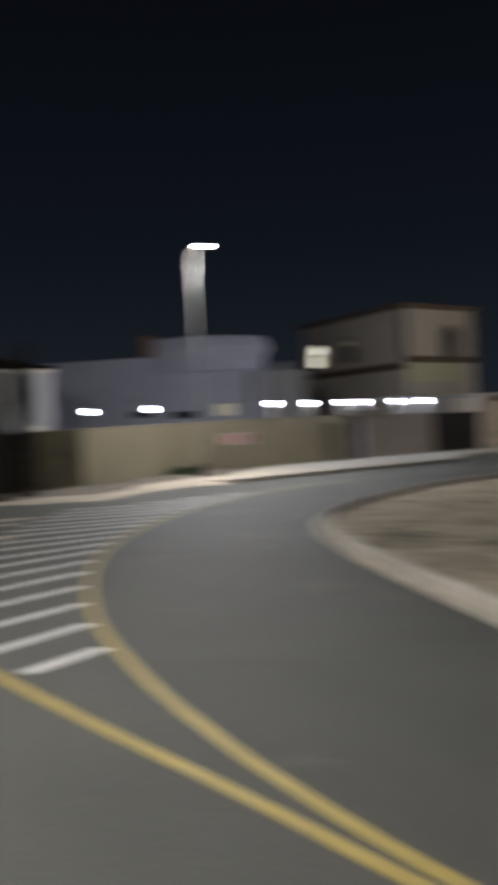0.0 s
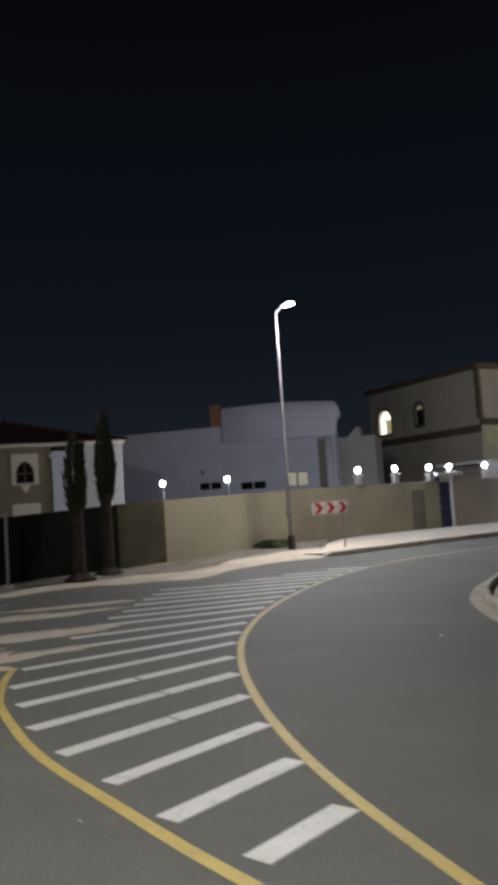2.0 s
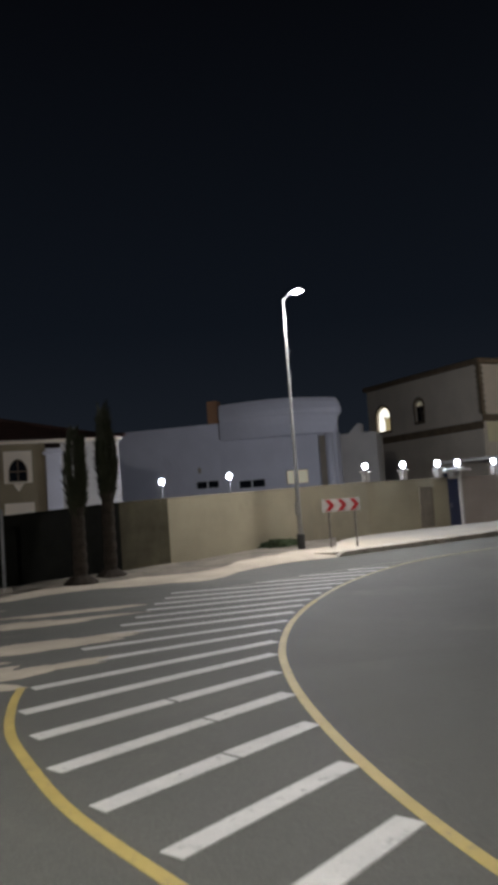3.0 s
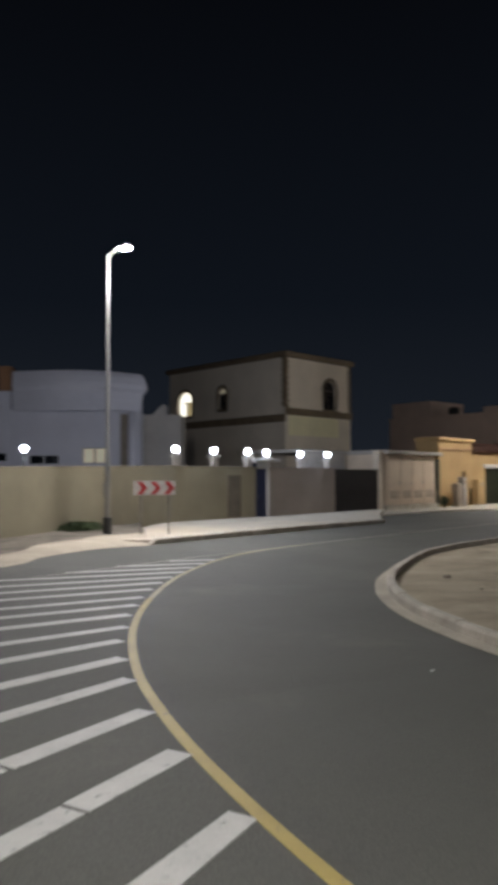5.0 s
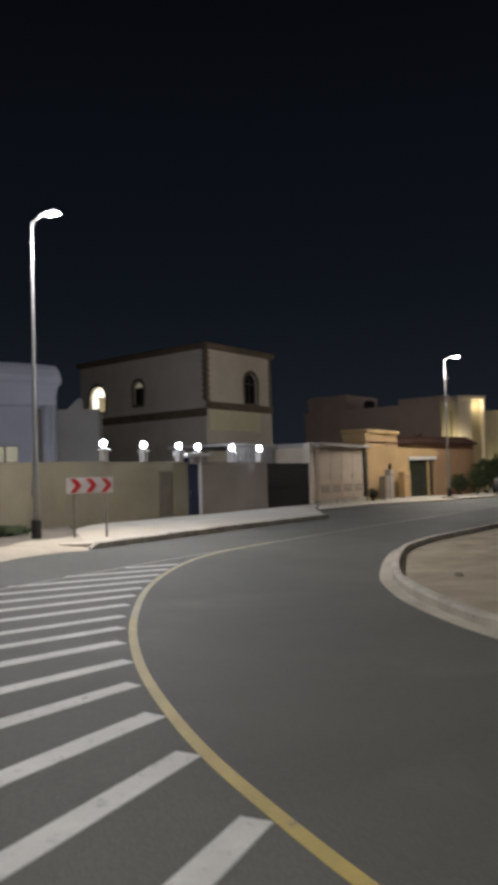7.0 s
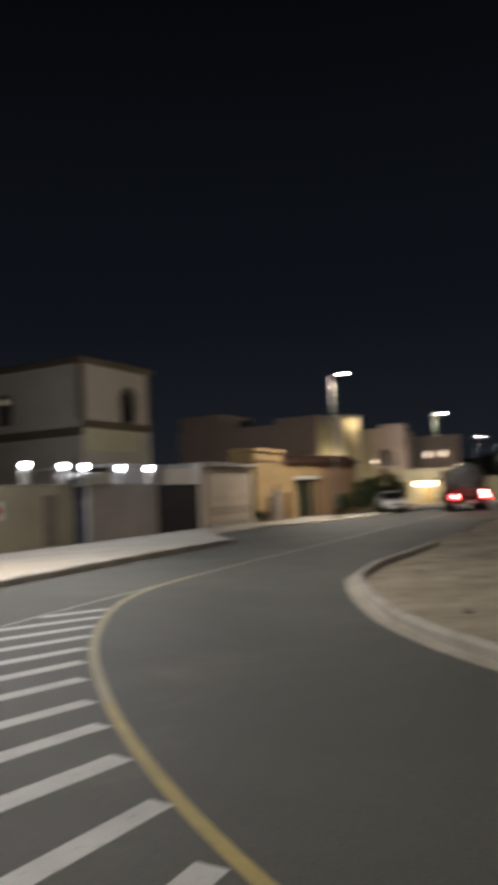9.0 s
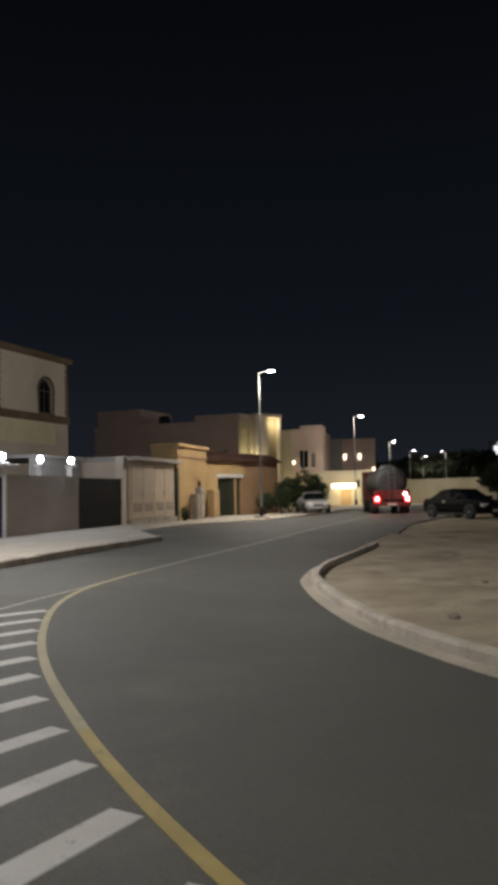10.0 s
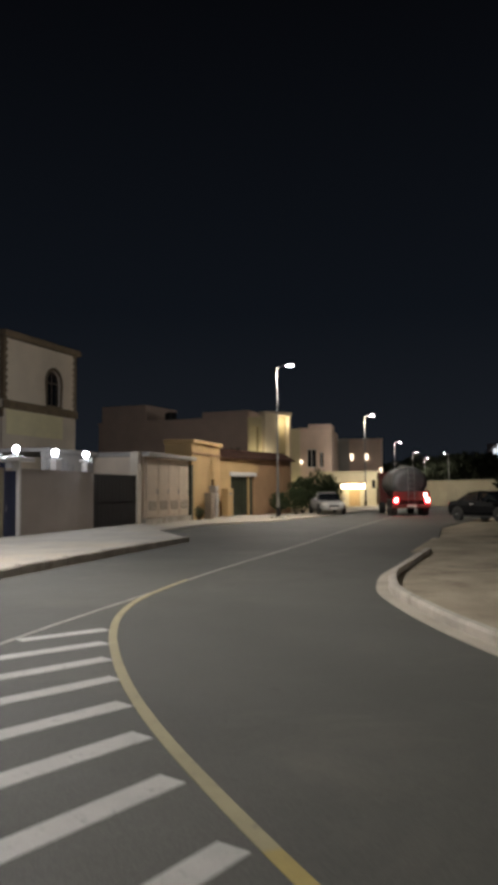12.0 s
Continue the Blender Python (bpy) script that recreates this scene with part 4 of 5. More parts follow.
# ---------------------------------------------------------------- two-storey villa
HC, HR, HL = (11.42, 57.33), (17.6, 61.8), (4.2, 68.6)
v = thing("two_storey_villa", pose(HC[0], HC[1], 0), "cream two-storey villa with brown quoins and arched windows", "house")
fl = run(HL, HC)
left_h = [(1.15, 2.95, 6.98, 9.0, 1.0), (6.15, 7.15, 7.25, 8.95, 1.0)]
inv = pose(HC[0], HC[1], 0).inverted()
left = part("left_wall", pierced(fl, 10.55, 0.3, left_h), CREAM_RENDER, v, at=inv @ along(HL, HC))
w1 = window(left, *left_h[0], FRAME_WHITE, [LIT_PANE, LIT_WARM, LIT_PANE], TRIM_STONE, 0.16, 1, TRIM_STONE)
w2 = window(left, *left_h[1], FRAME_BROWN, [DARK_GLASS, DARK_GLASS, LIT_DIM], TRIM_STONE, 0.16, 1, TRIM_STONE)
part("string_course", boxed(1.2, fl + 0.1, -0.16, -0.004, 5.95, 6.5, bevel=0.04), TRIM_STONE, left, "brown stone string course")
part("cornice", boxed(-0.2, fl + 0.2, -0.3, 0.3, 10.56, 10.95, bevel=0.05), TRIM_STONE, left)
right_l = run(HC, HR)
right_h = [(4.35, 5.85, 7.05, 9.25, 1.0)]
right = part("right_wall", pierced(right_l, 10.55, 0.3, right_h), CREAM_RENDER, v, at=inv @ along(HC, HR))
window(right, *right_h[0], FRAME_BROWN, [DARK_GLASS], TRIM_STONE, 0.16, 1, TRIM_STONE)
part("string_course", boxed(-0.1, right_l + 0.1, -0.16, -0.004, 6.45, 6.95, bevel=0.04), TRIM_STONE, right)
part("cornice", boxed(-0.2, right_l + 0.2, -0.3, 0.3, 10.56, 10.95, bevel=0.05), TRIM_STONE, right)
# light thrown up the wall from below, laid on as a pale band
part("lamplit_strip", boxed(0.3, right_l * 0.8, -0.03, -0.004, 5.0, 6.45), LAMPLIT_BAND, right, "band coloured pale yellow as lamplight under the string course")
part("roof", slab([(0.2, 0.2), (HR[0] - HC[0], HR[1] - HC[1]), (HR[0] - HC[0] - 8, HR[1] - HC[1] + 7), (HL[0] - HC[0], HL[1] - HC[1])], 10.3, 10.5), CREAM_RENDER, v)
for k in range(18):
    z = 6.98 + k * 0.2
    if z > 10.4:
        break
    w = 0.34 if k % 2 else 0.22
    part("quoin", boxed(fl - w, fl + 0.04, -0.05, 0.0, z, z + 0.185), TRIM_STONE, left)
    part("quoin", boxed(-0.04, 0.56 - w, -0.05, 0.0, z, z + 0.185), TRIM_STONE, right)
for k in range(18):
    z = 6.98 + k * 0.2
    if z <= 10.4:
        part("quoin", boxed(right_l - (0.34 if k % 2 else 0.22), right_l + 0.03, -0.05, 0.0, z, z + 0.185), TRIM_STONE, right)

# ---------------------------------------------------------------- white garage wall and roof behind the dark gate
t = thing("car_port", along(G0, G1), "white open car port behind the dark gate", "car port")
part("back_wall", boxed(0.3, GL + 0.2, 2.4, 2.6, 0, 3.35), GREY_RENDER, t)
part("roof_slab", boxed(0.2, GL + 0.35, 2.2, 6.4, 3.35, 3.52, bevel=0.03), GREY_RENDER, t)
for i in range(6):
    part("hanging_pipe", tube([(0.3 + i * 0.45, 2.3, 2.3), (0.3 + i * 0.45 + 0.1 * math.sin(i * 3), 2.3, 3.1 - 0.12 * (i % 3))], 0.025), GALV, t)

# ---------------------------------------------------------------- electricity substation with tall doors
S0, S1 = (14.75, 46.3), (19.45, 50.2)
sl = run(S0, S1)
t = thing("substation", along(S0, S1), "cream electricity kiosk with tall panelled doors and louvres", "substation")
part("plinth", boxed(-0.1, sl + 0.1, -0.12, 2.8, 0.0, 0.35, bevel=0.02), CONCRETE, t)
part("body", boxed(0, sl, 0.02, 2.7, 0.35, 3.3), PANEL, t)
for i in range(4):
    a, b = 0.15 + (sl - 0.3) * i / 4, 0.15 + (sl - 0.3) * (i + 1) / 4
    d = part("door", boxed(a + 0.03, b - 0.03, -0.04, 0.02, 0.42, 3.18, bevel=0.012), PANEL, t)
    lv = part("louvre", band([(a + 0.3, 0.75), (b - 0.3, 0.75), (b - 0.3, 1.15), (a + 0.3, 1.15)], 0.04, -0.06, -0.035), LOUVRE, d)
    for k in range(6):
        part("slat", boxed(a + 0.28, b - 0.28, -0.062, -0.042, 0.75 + k * 0.068, 0.79 + k * 0.068), LOUVRE, lv)
    part("handle", boxed(b - 0.16, b - 0.12, -0.075, -0.04, 1.5, 1.75), GALV, d)
part("roof", boxed(-0.25, sl + 0.35, -0.35, 3.0, 3.3, 3.52, bevel=0.03), GREY_RENDER, t)
t["kind"] = "structure"

# ---------------------------------------------------------------- ochre gatehouse
Y0, Y1 = (20.0, 50.66), (23.55, 53.6)
yl = run(Y0, Y1)
t = thing("gatehouse", along(Y0, Y1), "ochre rendered gatehouse with a projecting cornice", "gatehouse")
part("front_wall", pierced(yl, 4.3, 0.25, [(3.2, 3.75, 0.1, 2.35, 0)]), YELLOW_RENDER, t)
part("side_wall", boxed(-0.25, 0.0, 0.0, 1.6, 0, 4.3), YELLOW_RENDER, t)
part("side_wall", boxed(yl, yl + 0.25, 0.0, 1.6, 0, 4.3), YELLOW_RENDER, t)
part("cornice", boxed(-0.32, yl + 0.35, -0.16, 1.7, 4.3, 4.55, bevel=0.05), YELLOW_RENDER, t)
part("string_course", boxed(-0.3, yl + 0.3, -0.08, 0.0, 3.72, 3.84, bevel=0.02), BROWN_RENDER, t)
part("roof", boxed(-0.2, yl + 0.2, 0.2, 1.6, 4.1, 4.28), YELLOW_RENDER, t)
part("door", boxed(3.22, 3.73, 0.08, 0.14, 0.1, 2.33), DARK_GATE, t, "narrow dark door")
part("dark_pier", boxed(-0.62, -0.28, -0.1, 0.5, 0, 3.1), GREEN_GATE, t, "dark olive side gate")
for i, (x, w, h, m) in enumerate(((0.9, 0.7, 1.5, LOUVRE), (1.75, 0.5, 1.9, GREY_RENDER), (4.05, 1.1, 1.75, YELLOW_RENDER))):
    u = thing("utility_box", along(Y0, Y1, 0.05) @ pose(x, -0.75, 0), "dusty metal utility cabinet beside the gatehouse", "cabinet", "utility cabinets")
    part("body", boxed(0, w, 0, 0.4, 0.1, h, bevel=0.02), m, u)
    part("door", boxed(0.04, w - 0.04, -0.02, 0.0, 0.2, h - 0.08, bevel=0.008), m, u)
    part("base", boxed(-0.04, w + 0.04, -0.03, 0.43, 0.0, 0.1), CONCRETE, u)
    part("vent", boxed(w * 0.25, w * 0.75, -0.035, -0.02, h - 0.4, h - 0.25), LOUVRE, u)
    part("handle", boxed(w - 0.12, w - 0.09, -0.05, -0.02, h * 0.5, h * 0.5 + 0.15), GALV, u)

# ---------------------------------------------------------------- brown compound with the green gate
Q0, Q1 = (24.05, 54.2), (32.0, 57.62)
ql = run(Q0, Q1)
t = thing("brown_compound", along(Q0, Q1), "orange-brown rendered compound wall with a dark coping", "wall")
part("front_wall", pierced(ql, 3.72, 0.3, [(1.1, 3.95, 0.05, 2.75, 0)]), BROWN_RENDER, t)
part("ochre_bay", boxed(-0.3, 1.08, -0.06, -0.004, 0, 3.55), YELLOW_RENDER, t, "ochre painted bay")
part("gable_panel", plate([(1.08, 2.86), (4.4, 2.86), (4.4, 3.3), (2.4, 3.66), (1.08, 3.55)], -0.05, -0.004), YELLOW_RENDER, t, "low ochre gable over the gate")
part("tiled_coping", ring_loft(bmesh.new(), [[(x, -0.35, 3.72), (x, -0.35, 3.8), (x, 0.55, 4.3), (x, 0.9, 4.3), (x, 0.9, 3.72)] for x in (-0.2, ql + 0.35)]), ROOF_TILE, t, "dark red tiled coping")
for i in range(30):
    x = -0.1 + (ql + 0.35) * i / 30
    part("cover_tile", tube([(x, -0.37, 3.82), (x, 0.55, 4.32)], 0.05, 6), ROOF_TILE, t)
part("return_wall", boxed(ql, ql + 0.3, 0.0, 8, 0, 3.72), BROWN_RENDER, t)
part("lintel", boxed(0.95, 4.1, -0.14, 0.35, 2.6, 2.85, bevel=0.02), SIGN_WHITE, t, "pale lintel over the gate")
gt = thing("green_gate", along(Q0, Q1) @ pose(1.15, 0.1, 0), "dark green double gate standing in the brown wall", "gate")
for k in range(2):
    leaf = part("leaf", boxed(0.03 + 1.38 * k, 1.36 + 1.38 * k, 0.0, 0.05, 0.1, 2.58), GREEN_GATE, gt)
    for i in range(5):
        part("bar", boxed(0.12 + 1.38 * k + 0.26 * i, 0.16 + 1.38 * k + 0.26 * i, -0.03, 0.0, 0.2, 2.5), GREEN_GATE, leaf)
part("post", boxed(2.05, 2.2, -0.12, 0.0, 0.0, 2.6), YELLOW_RENDER, gt, "ochre post")

# ---------------------------------------------------------------- upper brown house with the lit stair tower
U0, U1 = (28.9, 83.6), (37.2, 70.4)
t = thing("brown_house", along(U0, U1), "two-storey brown house with a lit yellow stair tower", "house")
ul = run(U0, U1)
part("long_wall", boxed(0, ul, 0, 0.3, 0, 8.1), TAN_RENDER, t)
part("parapet", boxed(-0.05, ul + 0.1, -0.08, 0.35, 8.1, 8.28), TAN_RENDER, t)
part("upper_block", boxed(0.0, 5.0, 0.5, 6.5, 8.0, 9.9, bevel=0.05), TAN_RENDER, t)
part("roof_room", boxed(10.6, 15.3, 1.0, 5.0, 8.0, 8.95, bevel=0.05), TAN_RENDER, t)
part("water_tank", turned([(0.5, 8.0), (0.55, 8.2), (0.55, 8.9), (0.4, 9.05), (0.15, 9.1)], 14), BLACK_PAINT, t, "black roof water tank", at=pose(7.4, 0.9, 0))
part("roof_slab", boxed(0.2, ul - 0.3, 0.3, 10, 7.8, 8.0), TAN_RENDER, t)
t2 = thing("stair_tower", along((37.25, 70.35), (42.0, 70.2)), "pale yellow stair tower with uplit recessed bays", "tower")
part("left_bay", pierced(1.5, 8.25, 0.25, [(0.3, 1.1, 4.6, 7.4, 0)]), PALE_YELLOW, t2)
part("left_recess", boxed(0.3, 1.1, 0.3, 0.34, 4.6, 7.4), PALE_YELLOW, t2)
part("centre_pier", boxed(1.5, 2.9, -0.5, 0.3, 0, 8.7, bevel=0.03), CREAM_RENDER, t2)
part("right_bay", boxed(2.9, 4.1, 0.1, 0.4, 0, 8.4), PALE_YELLOW, t2)
part("tower_top", boxed(1.45, 4.4, -0.6, 0.6, 8.45, 8.8, bevel=0.03), CREAM_RENDER, t2)
part("right_fin", boxed(4.1, 4.3, -0.55, 0.5, 0, 8.45), CREAM_RENDER, t2)
lamp_light("tower_uplight", "POINT", pose(40.75, 69.6, 7.9), 42, (1.0, 0.88, 0.58), 0.1)
lamp_light("bay_uplight", "POINT", pose(38.3, 69.2, 4.2), 130, (1.0, 0.88, 0.58), 0.1)

# ---------------------------------------------------------------- houses further up the street
def plain_house(name, p, q, height, mat, label, depth=8.0, holes=(), panes=None, parapet=0.25):
    """A flat-roofed house: pierced front, sides, roof, parapet and windows."""
    L = run(p, q)
    h = thing(name, along(p, q), label, "house")
    front = part("front_wall", pierced(L, height, 0.3, [(*k, 0) for k in holes]), mat, h)
    for i, k in enumerate(holes):
        window(front, *k, 0, FRAME_WHITE, [panes[i % len(panes)] if panes else DARK_GLASS], None, 0.12, 1)
    part("side_wall", boxed(0, 0.3, 0.3, depth, 0, height), mat, h)
    part("side_wall", boxed(L - 0.3, L, 0.3, depth, 0, height), mat, h)
    part("back_wall", boxed(0, L, depth, depth + 0.3, 0, height), mat, h)
    part("roof", boxed(0.3, L - 0.3, 0.3, depth, height - 0.4, height - 0.2), mat, h)
    part("parapet", boxed(-0.08, L + 0.08, -0.1, 0.34, height, height + parapet, bevel=0.03), mat, h)
    return h


plain_house("yellow_house", (47.2, 80.2), (49.15, 78.06), 7.95, PALE_YELLOW, "narrow pale yellow house front lit from below", 6)
h = plain_house("tan_house", (49.2, 78.2), (51.5, 75.77), 8.0, TAN_RENDER, "tan two-storey house with a stepped parapet", 7, [(0.8, 1.75, 4.1, 6.0), (2.1, 2.5, 4.1, 5.65)], None, 0.25)
part("roof_room", boxed(0.9, 3.3, 0.2, 3.5, 8.0, 8.65, bevel=0.04), TAN_RENDER, h)
plain_house("grey_house", (57.5, 88.8), (62.0, 84.8), 7.7, GREY_RENDER, "grey two-storey house with a dark upper window", 8, [(3.75, 4.65, 4.3, 6.2)])
h = plain_house("white_house", (62.2, 86.2), (65.9, 83.1), 7.75, TAN_RENDER, "pale mauve-grey house with two bright wall lights", 9)
for x in (0.98, 2.78):
    part("wall_light", boxed(x, x + 0.24, -0.16, -0.02, 5.4, 6.1, bevel=0.03), SMALL_WARM, h, "glowing wall light")
part("wall_light", boxed(4.5, 4.7, -0.15, -0.02, 2.8, 4.4, bevel=0.03), SMALL_WARM, h, "glowing tall wall light")

# low yellow garden wall with a row of lamps
L0, L1 = (50.2, 76.6), (55.2, 72.4)
t = thing("garden_wall", along(L0, L1), "low pale yellow garden wall with a row of lamps", "wall")
part("wall_face", pierced(run(L0, L1), 3.5, 0.25, [(3.3, 4.4, 0.05, 1.7, 0)]), PALE_YELLOW, t)
part("coping", boxed(-0.1, run(L0, L1) + 0.1, -0.06, 0.31, 3.5, 3.66, bevel=0.03), PALE_YELLOW, t)
part("door", boxed(3.3, 4.4, 0.1, 0.16, 0.05, 1.7), YELLOW_RENDER, t, "ochre garden door")
part("beam", boxed(2.3, 5.1, -0.35, -0.05, 2.32, 2.44), BROWN_RENDER, t)
for i in range(6):
    x = 2.62 + 0.44 * i
    part("lamp", turned([(0.05, 1.85), (0.13, 1.95), (0.13, 2.22), (0.05, 2.32)], 10), LAMP_WARM, t, "glowing warm lamp", at=pose(x, -0.2, 0))
lamp_light("lamp_row_light", "AREA", along(L0, L1) @ pose(3.7, -0.75, 2.2, 30, 0, 0), 32, (1.0, 0.85, 0.5), 1.2)
# lamp by the tan house
t = thing("porch_lamp", along((49.2, 78.2), (51.5, 75.77)) @ pose(0.2, -0.14, 4.5), "small bright wall lamp on the tan house", "lamp")
part("bulb", turned([(0.04, 0), (0.11, 0.1), (0.11, 0.3), (0.04, 0.4)], 10), SMALL_WARM, t)
t = thing("porch_lamp", along((49.2, 78.2), (51.5, 75.77)) @ pose(1.2, -2.0, 1.8), "large warm porch lantern before the tan house", "lamp")
part("bulb", turned([(0.1, 0), (0.42, 0.2), (0.42, 0.7), (0.1, 0.9)], 10), LIT_WARM, t)
part("stem", tube([(0, 0, -1.8), (0, 0, 0)], 0.04), GALV, t)
lamp_light("yellow_house_uplight", "POINT", pose(47.9, 77.6, 1.5), 60, (1.0, 0.9, 0.5), 0.1)

# right-hand side of the street: long low wall, trees behind it, lit gate piers
W0, W1 = (60.5, 74.5), (58.5, 55.5)
t = thing("far_wall", along(W0, W1), "long low tan wall along the far side", "wall")
part("wall_face", boxed(0, run(W0, W1), 0, 0.25, -0.1, 2.5), BEIGE, t)
part("coping", boxed(-0.05, run(W0, W1) + 0.05, -0.05, 0.3, 2.5, 2.62), BEIGE, t)
t = thing("far_house", along((52.6, 53.5), (56.8, 48.6)), "orange-lit gate piers and low house front", "house")
part("wall", boxed(0, 6.4, 0, 0.3, -0.1, 3.6), YELLOW_RENDER, t)
for x in (0.2, 1.9, 3.6):
    part("pier", boxed(x, x + 0.5, -0.25, 0.0, -0.1, 3.4, bevel=0.03), YELLOW_RENDER, t)
for x in (0.9, 2.6):
    part("strip_light", boxed(x, x + 0.35, -0.12, -0.02, 0.6, 2.4, bevel=0.03), SMALL_WARM, t, "glowing strip light")
part("roof", boxed(-0.2, 6.6, -0.3, 4.0, 3.6, 3.8), BROWN_RENDER, t)
for x, z in ((0.4, 3.15), (3.9, 4.2)):
    part("globe", turned([(0.08, 0), (0.22, 0.12), (0.22, 0.35), (0.08, 0.47)], 10), SMALL_WARM, t, "glowing globe", at=pose(x, -0.5, z))

# distant tower block with lit strips
t = thing("distant_tower", pose(253, 212, 0, 0, 0, -52), "distant tower block with bright vertical light strips", "tower")
part("shaft", boxed(-4.4, 3.4, -4.9, 4, 0, 19.5), GREY_RENDER, t)
for i, (x, z0, z1) in enumerate(((-1.6, 9.5, 17.5), (0.0, 11, 19), (1.6, 12, 18.5), (-3.6, 6.0, 11.5), (2.9, 8, 10))):
    part("light_strip", boxed(x - 0.55, x + 0.55, -5.3, -5.02, z0, z1), TOWER_STRIP, t, "bright cool light strip", at=pose(0, 0, 0))
t = thing("mast_light", pose(196, 226, 0), "red warning light on a thin far mast", "mast")
part("mast", tube([(0, 0, 0), (0, 0, 17.5)], [0.3, 0.12]), BLACK_PAINT, t)
part("beacon", turned([(0.2, 17.5), (0.45, 17.8), (0.45, 18.6), (0.2, 18.9)], 8), TAIL_RED, t, "red beacon")


# ---------------------------------------------------------------- plants
def leafy_crown(bm, rng, centre, radii, count, size):
    """Many small folded leaf clumps scattered through an uneven crown."""
    for _ in range(count):
        while True:
            d = Vector((rng.uniform(-1, 1), rng.uniform(-1, 1), rng.uniform(-1, 1)))
            if 0.25 < d.length < 1:
                break
        lump = 0.78 + 0.35 * noise.noise(d * 2.2 + Vector(centre))
        p = Vector(centre) + Vector((d.x * radii[0], d.y * radii[1], d.z * radii[2])) * lump
        u = Vector((rng.gauss(0, 1), rng.gauss(0, 1), rng.gauss(0, 1))).normalized()
        w = u.orthogonal().normalized()
        s = size * rng.uniform(0.6, 1.4)
        a, b, c, e = (bm.verts.new(p + v) for v in (-u * s, w * s * 0.45, u * s, -w * s * 0.4 + u.cross(w) * s * 0.3))
        bm.faces.new((a, b, c))
        bm.faces.new((a, c, e))
    return bm


def broad_tree(x, y, height, spread, seed, label, count=1500, size=0.3, z=-0.03):
    rng = random.Random(seed)
    t = thing("tree", pose(x, y, z), label, "tree", "dark trees")
    part("trunk", tube([(0, 0, 0), (0.1, 0.05, height * 0.25), (0.0, 0.1, height * 0.55)], [0.05 * height * 0.5, 0.04 * height * 0.5, 0.02 * height * 0.5]), BARK, t)
    for k in range(4):
        a = k * 1.6 + seed
        part("limb", tube([(0, 0, height * 0.3), (spread * 0.3 * math.cos(a), spread * 0.3 * math.sin(a), height * 0.5), (spread * 0.6 * math.cos(a), spread * 0.6 * math.sin(a), height * 0.68)], [0.09, 0.06, 0.03]), BARK, t)
    bm = bmesh.new()
    leafy_crown(bm, rng, (0, 0, height * 0.62), (spread, spread, height * 0.4), count, size)
    for k in range(4):
        a = rng.uniform(0, 6.28)
        leafy_crown(bm, rng, (spread * 0.55 * math.cos(a), spread * 0.55 * math.sin(a), height * rng.uniform(0.45, 0.78)), (spread * 0.5, spread * 0.5, height * 0.22), count // 4, size)
    part("crown", bm, TREE_LEAF, t)
    return t


broad_tree(139, 146, 10.2, 8.5, 3, "broad dark tree far beyond the long wall", 1700, 0.8)
broad_tree(146, 138, 11.0, 9.0, 4, "broad dark tree far beyond the long wall", 2000, 0.8)
broad_tree(133, 153, 9.0, 7.0, 5, "lower dark tree far beyond the long wall", 1300, 0.8)
broad_tree(151, 130, 10.0, 7.5, 6, "broad dark tree far beyond the long wall", 1500, 0.8)
broad_tree(28.3, 59.0, 5.0, 0.9, 21, "small dark tree behind the brown compound wall", 700, 0.16)
broad_tree(26.6, 58.6, 4.5, 0.7, 22, "small dark tree behind the brown compound wall", 600, 0.16)
broad_tree(53.2, 54.6, 4.0, 1.8, 16, "small dark tree beside the lit piers", 900, 0.22)


def shrub(x, y, w, h, seed, label, z=0.03, count=700, size=0.11):
    rng = random.Random(seed)
    t = thing("shrub", pose(x, y, z), label, "shrub", "shrubs")
    for k in range(5):
        a = k * 1.3
        part("stem", tube([(0.05 * math.cos(a), 0.05 * math.sin(a), 0), (w * 0.3 * math.cos(a), w * 0.3 * math.sin(a), h * 0.55)], [0.03, 0.012], 6), BARK, t)
    bm = bmesh.new()
    leafy_crown(bm, rng, (0, 0, h * 0.55), (w * 0.55, w * 0.55, h * 0.48), count, size)
    part("foliage", bm, LEAF, t)


shrub(-2.0, 29.85, 1.8, 0.4, 11, "low dark shrub at the foot of the beige wall", 0.08, 900, 0.09)
shrub(-4.1, 28.1, 0.5, 0.22, 12, "small weed at the foot of the wall", 0.08, 150, 0.06)
shrub(29.4, 55.3, 1.5, 1.6, 13, "dark potted shrub beside the brown wall")
shrub(31.2, 55.8, 1.7, 2.0, 14, "dark bushy shrub beside the brown wall")
shrub(33.0, 57.3, 2.6, 2.8, 15, "large dark bush behind the parked white car", 0.03, 1200, 0.14)
shrub(35.2, 58.2, 3.4, 3.4, 17, "large dark bush behind the parked white car", 0.03, 1400, 0.14)
shrub(37.4, 59.5, 2.4, 2.6, 18, "large dark bush behind the parked white car", 0.03, 1000, 0.14)
shrub(19.75, 49.6, 0.7, 0.8, 19, "small dusty plant beside the kiosk", 0.05, 260, 0.07)


